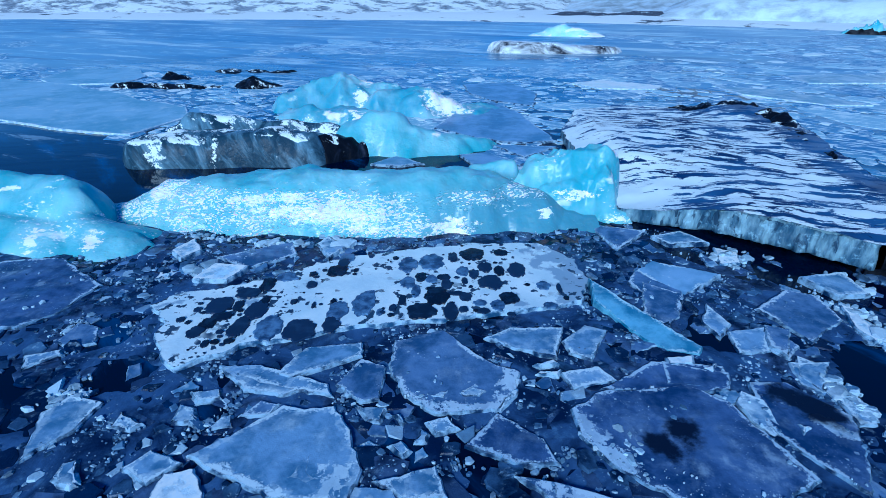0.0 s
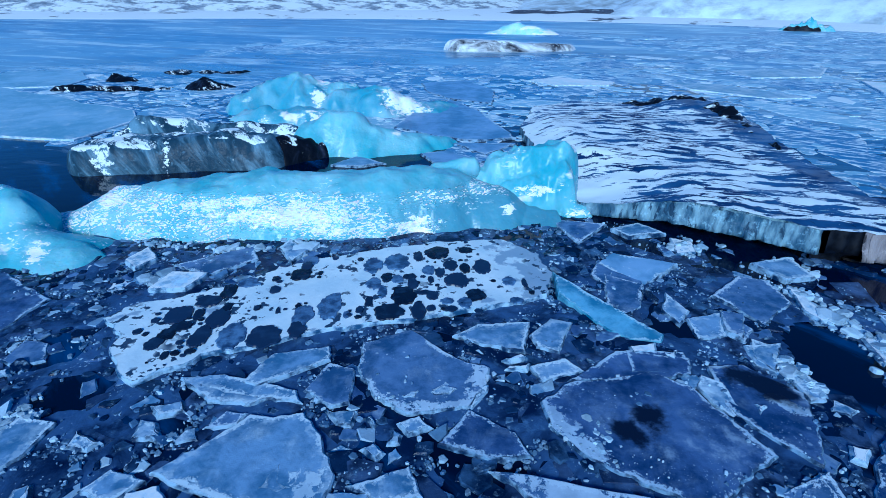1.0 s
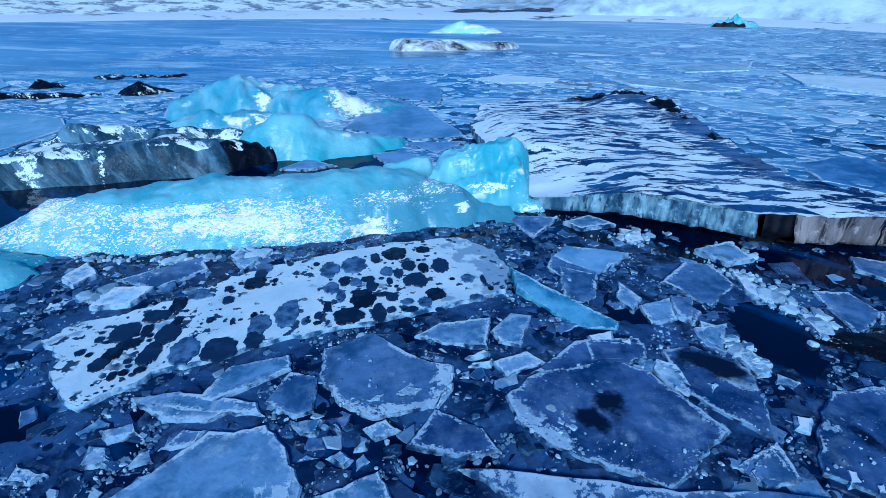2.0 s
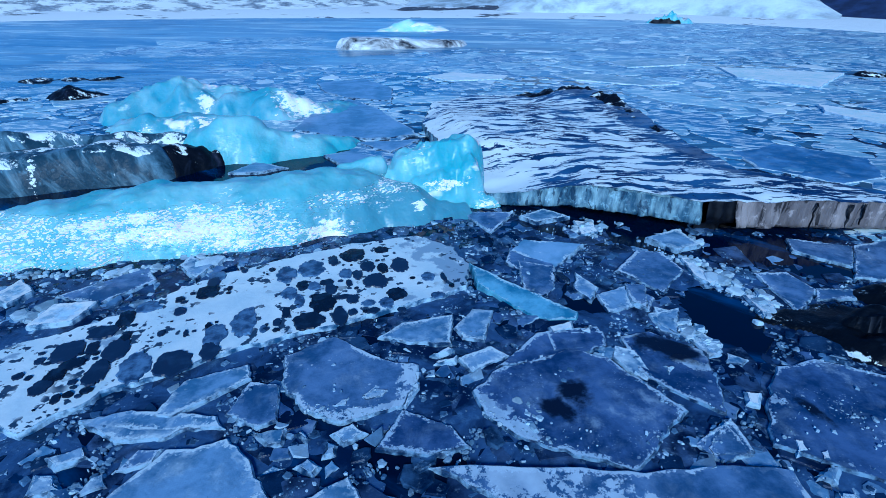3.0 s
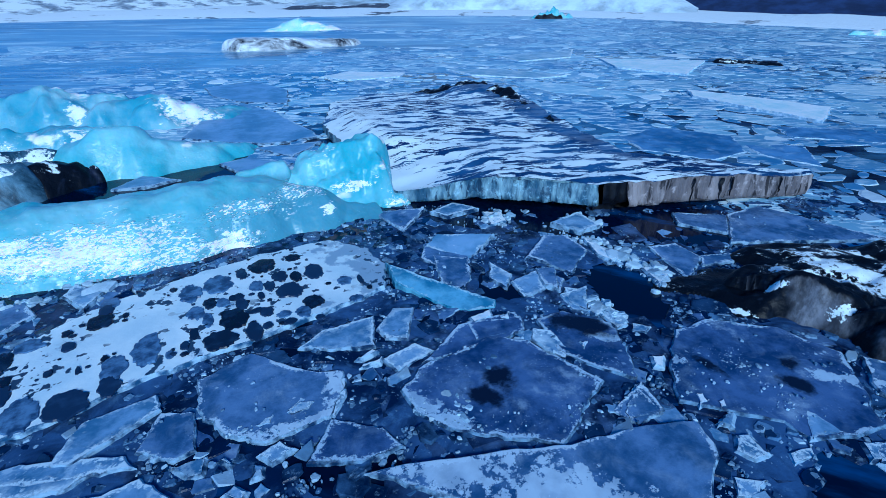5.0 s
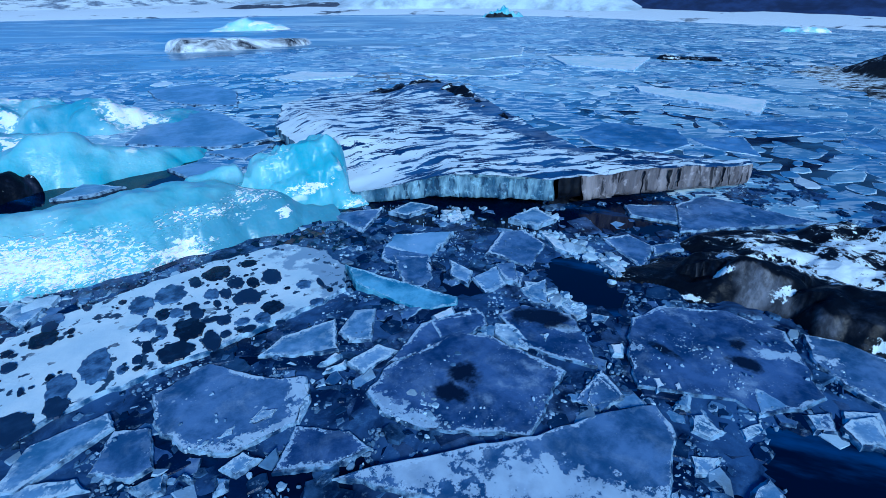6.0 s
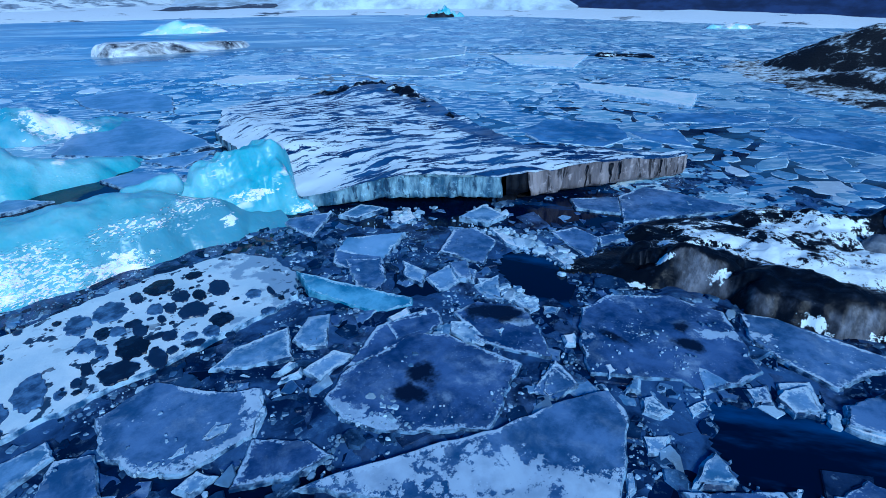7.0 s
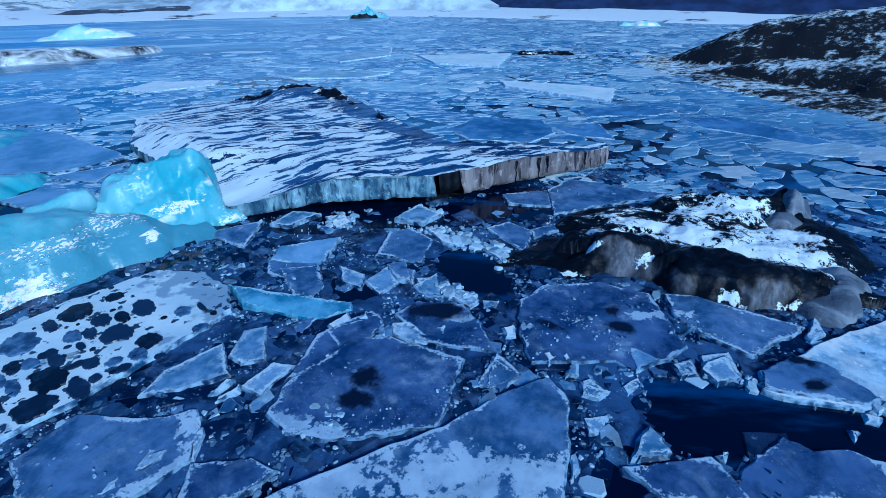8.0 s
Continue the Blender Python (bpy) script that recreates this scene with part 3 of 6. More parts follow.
def relief(bounds, cell, ridges, warp=0.15, warp_scale=1.2, rough=0.08, rough_scale=2.0, floor=-0.3, facet=0.0, seed=0.0):
    """Height sheet of a berg or hill from ridges (x0, y0, x1, y1, h0, h1, wide_left, wide_right, power); only what stands above the floor stays."""
    x0, y0, x1, y1 = bounds
    nx, ny = int((x1 - x0) / cell) + 1, int((y1 - y0) / cell) + 1
    X, Y = np.meshgrid(np.linspace(x0, x1, nx), np.linspace(y0, y1, ny))
    wx, wy, wz = np.zeros_like(X), np.zeros_like(X), np.zeros_like(X)
    close = np.zeros(X.shape, bool)
    for ax, ay, bx, by, h0, h1, wl, wr, pw in ridges:
        ex, ey = bx - ax, by - ay
        t = np.clip(((X - ax) * ex + (Y - ay) * ey) / (ex * ex + ey * ey), 0, 1)
        close |= np.hypot(X - ax - t * ex, Y - ay - t * ey) < max(wl, wr) * 1.2 + 2.2 * warp
    for j in range(ny):
        for i in range(nx):
            if not close[j, i]:
                continue
            p = Vector((X[j, i], Y[j, i], seed))
            v = noise.noise_vector(p * warp_scale)
            v2 = noise.noise_vector(p * warp_scale * 3.1)
            wx[j, i], wy[j, i] = v[0] + 0.4 * v2[0], v[1] + 0.4 * v2[1]
            wz[j, i] = noise.fractal(p * rough_scale, 0.9, 2.1, 5)
            if facet:
                wz[j, i] += facet * (noise.voronoi(p * rough_scale * 0.8)[0][0] - 0.4)
    PX, PY = X + wx * warp, Y + wy * warp
    Z = np.full_like(X, -9.0)
    for ax, ay, bx, by, h0, h1, wl, wr, pw in ridges:
        ex, ey = bx - ax, by - ay
        ll = ex * ex + ey * ey
        t = np.clip(((PX - ax) * ex + (PY - ay) * ey) / ll, 0, 1)
        dx, dy = PX - (ax + t * ex), PY - (ay + t * ey)
        d = np.hypot(dx, dy)
        left = (ex * (PY - ay) - ey * (PX - ax)) > 0
        q = d / np.where(left, wl, wr)
        Z = np.maximum(Z, (h0 + (h1 - h0) * t) * (1 - q ** pw))
    Z = np.where(Z > -0.4, Z + wz * rough * np.clip(Z + 0.4, 0, 1), Z)
    Z = np.where(close, np.maximum(Z, floor), floor)
    keep = Z > floor + 1e-6
    verts = np.stack([X.ravel(), Y.ravel(), Z.ravel()], 1)
    idx = np.arange(nx * ny).reshape(ny, nx)
    quad = np.stack([idx[:-1, :-1], idx[:-1, 1:], idx[1:, 1:], idx[1:, :-1]], -1).reshape(-1, 4)
    quad = quad[keep.ravel()[quad].any(1)]
    used = np.unique(quad)
    back = np.full(nx * ny, -1)
    back[used] = np.arange(len(used))
    return verts[used], back[quad]


# ---------- water ----------
def lagoon():
    """One sheet to the horizon, finer near the camera."""
    ring = [0.0, 4, 8, 14, 24, 40, 70, 140, 400, 1200, 4000]
    n = 64
    verts, faces = [(0, 0, 0)], []
    for r in ring[1:]:
        for k in range(n):
            verts.append((r * math.cos(2 * math.pi * k / n), r * math.sin(2 * math.pi * k / n), 0))
    for k in range(n):
        faces.append((0, 1 + k, 1 + (k + 1) % n))
    for j in range(len(ring) - 2):
        for k in range(n):
            a, b = 1 + j * n + k, 1 + j * n + (k + 1) % n
            faces.append((a, a + n, b + n, b))
    tagged(new("water", mesh_of("water", verts, faces, WATER)), "dark blue still lagoon water with thin skim ice and painted sky reflections", "water", kind="structure")


lagoon()


# ---------- far shore, hills, mountains ----------
# the far waterline: how far it lies off its mean distance, by bearing
BEARINGS, REACHES = (-38, -26, -5, 12, 35, 57, 70, 125), (1.38, 1.18, 1.06, 1.01, 1.01, 0.90, 0.88, 0.88)


def strip(name, az0, az1, rings, mat, label, rough, steps=160, kind="structure", seed=0.0):
    """Land seen across the water: rings of (radius, height) between two bearings, clockwise from the y axis."""
    verts, faces = [], []
    for i in range(steps + 1):
        az = radians(az0 + (az1 - az0) * i / steps)
        ease = min(1.0, 6.0 * min(i, steps - i) / steps)
        for j, (r, h) in enumerate(rings):
            rr = r * np.interp(math.degrees(az), BEARINGS, REACHES) + 2.0 * noise.noise(Vector((az * 4, seed, 1.0)))
            x, y = rr * math.sin(az), rr * math.cos(az)
            z = h * (0.25 + 0.75 * ease) + (rough * max(h, 0) * noise.fractal(Vector((x * 0.07, y * 0.07, seed)), 0.8, 2.0, 5) if h > 0 else 0)
            verts.append((x, y, z))
    m = len(rings)
    for i in range(steps):
        for j in range(m - 1):
            a = i * m + j
            faces.append((a, a + 1, a + m + 1, a + m))
    return tagged(new(name, mesh_of(name, verts, faces, mat, True)), label, "backdrop", kind=kind)


strip("far_shore", -75, 125, [(66, -0.3), (68, 0.05), (70, 0.25), (74, 0.5), (80, 0.7), (100, 0.9), (300, 1.0)], SHORE, "low snow-covered far shore of the lagoon", 0.35)
strip("snow_hills", -75, 14, [(74, 0.2), (78, 1.1), (84, 2.4), (95, 4.5), (120, 8), (180, 13), (260, 3)], SLOPE, "rolling hills speckled with snow and bare ground", 0.5, seed=3.0)
strip("dark_hill", 9, 24, [(72.0, 0.0), (73.5, 0.4), (75.5, 0.75), (80, 0.8), (92, 0.3)], ROCK, "low dark rocky hill beyond the shore", 0.5, seed=5.0)
strip("glacier", 10, 60, [(76, 0.3), (84, 1.6), (100, 5.0), (160, 18), (300, 50)], GLACIER, "pale glacier tongue descending to the lagoon", 0.15, seed=7.0)
strip("glacier_edge", 21, 51, [(73, 0.3), (73.6, 1.2), (75, 2.3), (78, 3.3), (84, 4.2)], GLACIER, "smooth white glacier lobe sloping down to the shore", 0.05, seed=9.0)
strip("mountain", 38, 125, [(77, 0.1), (79, 1.1), (87, 3.4), (98, 7.0), (130, 22), (220, 60), (330, 70)], MOUNTAIN, "dark mountain flank beyond the shore, tinted blue for haze", 0.3, seed=11.0)

# moraine mound with dead grass and thin snow
crest = [(30.6, 11.0, 0.1), (30.8, 10.4, 0.5), (31.5, 8.4, 1.75), (31.8, 7.4, 2.25), (32.3, 5.2, 2.65), (32.8, 2.8, 3.0), (33.0, -4.0, 3.7), (32.0, -22.0, 4.7)]
terrace = [(28.9, 9.8, 0.2), (27.6, 6.3, 0.7), (26.6, 3.0, 0.95), (25.6, -1.0, 1.1), (24.6, -14.0, 1.3)]
apron = [(28.8, 12.2, 0.05), (27.6, 11.0, 0.08), (24.6, 7.0, 0.12), (22.8, 3.5, 0.14), (21.6, -1.0, 0.2), (21.0, -14.0, 0.3)]
v, f = relief((17, -34, 46, 18), 0.2, [(*p[:2], *q[:2], p[2], q[2], 0.8 + 1.6 * min(p[2], 3), 0.9 + 1.7 * min(p[2], 3), 1.7) for p, q in zip(crest, crest[1:])]
    + [(*p[:2], *q[:2], p[2], q[2], 1.2 + 3 * p[2], 1.9, 2.6) for p, q in zip(terrace, terrace[1:])]
    + [(*p[:2], *q[:2], p[2], q[2], 3.0, 1.3, 2.0) for p, q in zip(apron, apron[1:])],
    warp=0.35, warp_scale=0.5, rough=0.12, rough_scale=0.9, seed=4.0)
mound = centred("moraine_mound", v, f, MORAINE, True)
tagged(mound, "dark moraine mound dusted with snow at the water's edge", "hill", kind="structure")


# ---------- icebergs ----------
def berg(name, bounds, cell, ridges, mat, label, patches=(), joined=None, drifts=(), **kw):
    """patches: snow lying on it, as x, z (or x, y where flat), half length, half height, flat."""
    v, f = relief(bounds, cell, ridges, **kw)
    crust = np.zeros(len(v))
    for cx, cz, rx, rz, flat in patches:
        d = np.sqrt(((v[:, 0] - cx) / rx) ** 2 + (((v[:, 1] if flat else v[:, 2]) - cz) / rz) ** 2)
        crust = np.maximum(crust, np.clip(1.05 - 0.5 * d, 0, 1))
    if drifts:
        crust = np.maximum(crust, spots(v, drifts))
    ob = centred(name, v, f, mat, True, {"crust": crust})
    if joined:
        under(ob, joined)["label"] = label
        return ob
    return tagged(ob, label, "iceberg", kind="thing")


main = berg("iceberg", (-7.8, 7.4, 2.9, 11.2), 0.04, [
    (-7.4, 9.4, -6.4, 9.35, 0.05, 0.22, 0.3, 0.4, 1.8), (-6.4, 9.35, -5.5, 9.38, 0.22, 0.64, 0.4, 0.55, 1.7), (-5.5, 9.38, -4.8, 9.4, 0.66, 0.77, 0.42, 0.66, 1.9), (-4.8, 9.4, -3.9, 9.4, 0.76, 0.80, 0.8, 0.92, 2.2),
    (-3.9, 9.4, -2.65, 9.4, 0.80, 0.98, 0.8, 1.05, 2.3), (-2.65, 9.4, -1.8, 9.35, 0.96, 0.86, 0.8, 1.12, 2.3), (-1.8, 9.35, -0.5, 9.35, 0.86, 0.96, 0.8, 1.1, 2.3),
    (-0.5, 9.35, 0.8, 9.4, 0.95, 0.88, 0.8, 1.0, 2.4), (0.8, 9.4, 1.7, 9.3, 0.87, 0.55, 0.7, 0.86, 2.2), (1.7, 9.3, 2.7, 9.1, 0.52, 0.12, 0.6, 0.6, 2.0),
    (0.55, 9.8, 1.35, 9.85, 0.90, 1.0, 0.3, 0.28, 2.6)], BLUE, "long bright turquoise iceberg with a dimpled frosty flank",
    patches=((-2.3, 0.38, 0.95, 0.12, False), (0.05, 0.13, 0.34, 0.14, False), (-1.5, 0.17, 0.33, 0.06, False), (1.87, 0.3, 0.09, 0.07, False), (-5.45, 0.55, 0.25, 0.10, False), (-2.9, 0.62, 0.2, 0.06, False), (-3.6, 0.55, 0.3, 0.05, False)),
    warp=0.12, warp_scale=1.2, rough=0.06, rough_scale=1.9, seed=1.0)
berg("ice_block", (1.0, 8.3, 4.6, 11.2), 0.035, [
    (1.3, 9.75, 1.9, 9.75, 0.72, 1.0, 0.4, 0.42, 2.6), (1.8, 9.8, 2.4, 9.8, 1.03, 1.18, 0.4, 0.42, 4.0), (2.4, 9.8, 3.05, 9.8, 1.18, 1.28, 0.5, 0.48, 4.0), (2.0, 9.5, 3.05, 9.45, 0.62, 1.0, 0.4, 0.45, 2.4),
    (3.0, 9.35, 3.25, 9.15, 0.55, 0.24, 0.4, 0.3, 2.0)], BLUE_PLAIN,
    "upright block of vivid turquoise ice", patches=((2.6, 0.5, 0.3, 0.06, False), (2.5, 0.02, 0.1, 0.05, False), (3.3, 0.1, 0.15, 0.03, False)), joined=main, warp=0.10, warp_scale=2.2, rough=0.10, rough_scale=3.2, facet=0.25, seed=2.0)
berg("iceberg", (-12.5, 6.8, -4.6, 11.2), 0.05, [
    (-11.5, 9.4, -8.6, 9.2, 0.75, 0.92, 0.9, 1.0, 2.2), (-8.6, 9.2, -7.0, 8.9, 0.95, 0.85, 0.7, 0.9, 2.2),
    (-7.2, 8.7, -5.8, 8.1, 0.6, 0.25, 0.6, 0.75, 1.9), (-8.4, 8.4, -7.0, 8.2, 0.45, 0.35, 0.6, 0.7, 2.0)], BLUE_PLAIN,
    "rounded pale turquoise iceberg with snowy spots", ((-7.1, 0.2, 0.1, 0.09, False), (-6.1, 0.16, 0.14, 0.07, False), (-8.1, 0.75, 0.25, 0.03, False)), warp=0.18, warp_scale=0.9, rough=0.06, rough_scale=1.4, seed=3.0)
dirty = berg("ash_banded_iceberg", (-9.2, 11.4, -2.0, 15.8), 0.045, [
    (-7.6, 12.75, -6.6, 12.8, 0.64, 0.70, 0.72, 0.62, 5.0), (-6.6, 12.8, -4.4, 12.85, 0.70, 0.82, 1.0, 0.62, 4.0), (-4.4, 12.85, -3.55, 12.95, 0.84, 0.70, 0.9, 0.6, 3.2),
    (-7.3, 13.7, -6.9, 13.95, 0.70, 1.0, 0.5, 0.6, 2.2), (-6.9, 13.95, -5.0, 14.1, 1.0, 0.78, 0.7, 0.8, 1.8), (-5.0, 14.1, -3.0, 14.0, 0.78, 0.66, 0.7, 0.8, 2.0)], DIRTY, "grey iceberg banded with dark ash and capped with snow",
    patches=((-7.2, 0.42, 0.15, 0.22, False), (-5.75, 0.4, 0.05, 0.25, False), (-7.2, 13.0, 0.4, 0.25, True), (-5.4, 13.1, 0.4, 0.12, True), (-4.4, 13.0, 0.3, 0.10, True), (-3.2, 13.7, 0.3, 0.2, True)),
    warp=0.12, warp_scale=1.1, rough=0.08, rough_scale=1.4, seed=4.0)
berg("black_ice_lump", (-3.6, 12.0, -1.4, 14.4), 0.05, [
    (-3.2, 13.1, -2.7, 13.3, 0.62, 0.50, 0.5, 0.46, 3.6), (-2.8, 13.5, -2.3, 13.6, 0.5, 0.4, 0.4, 0.4, 2.4)], ASH, "black ash-filled end", joined=dirty,
    warp=0.12, warp_scale=1.6, rough=0.1, rough_scale=2.0, seed=21.0)
berg("iceberg", (-3.8, 12.2, 2.2, 16.0), 0.05, [
    (-2.6, 14.0, -2.05, 14.0, 0.72, 1.05, 0.8, 0.8, 2.0), (-2.05, 14.0, -1.45, 14.0, 1.06, 1.02, 0.8, 0.8, 1.9), (-1.45, 14.0, -0.95, 14.0, 1.0, 0.66, 0.7, 0.85, 1.9),
    (-0.95, 14.0, 0.2, 14.05, 0.62, 0.40, 0.6, 0.7, 2.0), (0.2, 14.05, 1.0, 14.15, 0.40, 0.27, 0.5, 0.4, 2.2), (-2.3, 13.7, -1.2, 13.6, 0.62, 0.5, 0.5, 0.35, 2.0)], BLUE_PLAIN,
    "smooth turquoise iceberg tapering to a point", warp=0.14, warp_scale=1.1, rough=0.07, rough_scale=1.3, seed=5.0)
berg("jagged_iceberg", (-7.0, 15.8, 2.4, 22), 0.06, [
    (-5.4, 19.2, -3.8, 19.4, 0.75, 1.2, 0.9, 1.1, 1.7), (-3.8, 19.4, -2.2, 19.6, 1.15, 0.75, 0.9, 1.0, 1.7),
    (-2.2, 18.9, -0.7, 18.9, 0.75, 0.85, 0.8, 0.9, 1.8), (-0.7, 18.9, 0.7, 19.1, 0.82, 0.30, 0.8, 1.3, 1.6),
    (-5.3, 17.5, -3.6, 17.1, 0.36, 0.48, 0.6, 0.5, 2.0), (-3.6, 17.1, -2.2, 16.9, 0.42, 0.52, 0.6, 0.45, 2.0)], BLUE_SNOWY, "jagged heap of turquoise ice streaked with snow", ((0.05, 18.3, 0.6, 0.5, True), (-3.0, 18.7, 0.2, 0.15, True), (-2.6, 16.6, 0.4, 0.12, True)),
    warp=0.35, warp_scale=0.9, rough=0.22, rough_scale=1.1, seed=6.0)
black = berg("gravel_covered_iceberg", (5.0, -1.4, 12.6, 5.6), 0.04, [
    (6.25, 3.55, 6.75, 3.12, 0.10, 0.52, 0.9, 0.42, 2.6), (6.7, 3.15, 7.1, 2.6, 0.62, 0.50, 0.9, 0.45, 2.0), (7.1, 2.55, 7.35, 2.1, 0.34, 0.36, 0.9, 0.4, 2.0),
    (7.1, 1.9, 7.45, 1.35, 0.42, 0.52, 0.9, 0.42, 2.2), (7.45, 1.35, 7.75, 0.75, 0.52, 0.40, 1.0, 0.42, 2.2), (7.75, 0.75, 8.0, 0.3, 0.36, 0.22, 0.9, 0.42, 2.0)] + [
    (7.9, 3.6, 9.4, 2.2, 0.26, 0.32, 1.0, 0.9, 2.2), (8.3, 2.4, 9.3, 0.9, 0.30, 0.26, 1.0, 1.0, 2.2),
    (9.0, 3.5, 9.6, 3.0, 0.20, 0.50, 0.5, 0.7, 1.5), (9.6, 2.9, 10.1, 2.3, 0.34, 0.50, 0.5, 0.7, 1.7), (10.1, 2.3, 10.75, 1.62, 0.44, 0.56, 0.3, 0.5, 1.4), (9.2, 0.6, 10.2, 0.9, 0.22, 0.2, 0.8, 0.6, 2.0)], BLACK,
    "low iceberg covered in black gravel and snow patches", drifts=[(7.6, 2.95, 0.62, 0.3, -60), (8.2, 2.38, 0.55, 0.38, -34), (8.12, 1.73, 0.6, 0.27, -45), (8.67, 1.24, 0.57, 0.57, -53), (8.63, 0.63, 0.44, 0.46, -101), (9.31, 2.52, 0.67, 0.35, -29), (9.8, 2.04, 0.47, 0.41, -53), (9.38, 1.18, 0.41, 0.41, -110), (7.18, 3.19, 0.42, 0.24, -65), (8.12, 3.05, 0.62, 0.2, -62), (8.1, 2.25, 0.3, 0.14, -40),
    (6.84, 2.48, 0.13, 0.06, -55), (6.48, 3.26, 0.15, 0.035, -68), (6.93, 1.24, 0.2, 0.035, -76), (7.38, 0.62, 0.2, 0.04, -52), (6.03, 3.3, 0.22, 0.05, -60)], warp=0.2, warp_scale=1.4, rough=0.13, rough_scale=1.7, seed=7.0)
berg("grey_ice_lump", (6.2, -1.0, 9.6, 1.6), 0.04, [(7.54, 0.32, 7.96, 0.17, 0.16, 0.30, 0.35, 0.30, 2.2), (7.96, 0.17, 8.64, 0.22, 0.30, 0.26, 0.4, 0.3, 2.2)], GREY_ICE, "smooth grey translucent end",
    joined=black, warp=0.12, warp_scale=1.6, rough=0.08, rough_scale=2.0, seed=31.0)
berg("grey_ice_lump", (9.2, 0.2, 12.4, 2.6), 0.04, [(10.62, 1.5, 10.92, 1.34, 0.62, 0.42, 0.3, 0.26, 2.0), (10.02, 1.42, 10.2, 1.36, 0.40, 0.34, 0.3, 0.26, 2.2)], GREY_ICE, "small grey ice horn",
    joined=black, warp=0.12, warp_scale=1.6, rough=0.08, rough_scale=2.0, seed=33.0)
berg("far_iceberg", (2.2, 34.4, 12.6, 39.5), 0.09, [
    (3.9, 37.2, 7.4, 36.6, 0.70, 0.60, 1.0, 0.8, 4.0), (7.4, 36.6, 11.0, 36.8, 0.55, 0.40, 1.0, 0.8, 3.5)], FAR_DIRTY,
    "flat white iceberg with black ash bands on open water", warp=0.3, warp_scale=0.6, rough=0.12, rough_scale=0.8, seed=8.0)
berg("far_iceberg", (6.2, 47, 15.2, 52.5), 0.11, [
    (8.4, 50.0, 10.8, 49.8, 0.25, 1.0, 1.0, 1.0, 1.8), (10.8, 49.8, 13.2, 49.0, 1.0, 0.35, 1.0, 1.0, 1.8)], BLUE_FAR,
    "pale blue-white peaked iceberg far out on the lagoon", warp=0.3, warp_scale=0.5, rough=0.2, rough_scale=0.6, seed=9.0)
far_c = berg("far_iceberg", (36, 48.5, 43.5, 54), 0.10, [
    (37.7, 52.0, 38.9, 51.4, 0.35, 0.7, 0.6, 0.5, 1.6), (38.9, 51.4, 39.9, 50.9, 1.15, 0.85, 0.5, 0.5, 1.4), (39.9, 50.9, 41.3, 50.3, 0.55, 0.3, 0.6, 0.5, 1.6)], BLUE_PLAIN,
    "small deep turquoise iceberg near the far shore", warp=0.3, warp_scale=0.9, rough=0.6, rough_scale=1.5, seed=10.0)
berg("black_ice_lump", (36, 47.5, 42, 53.5), 0.10, [(37.5, 51.4, 39.9, 50.2, 0.35, 0.4, 0.5, 0.4, 1.6)], GRIT, "black ash-filled foot", joined=far_c, warp=0.3, warp_scale=0.9, rough=0.4, rough_scale=1.5, seed=19.0)


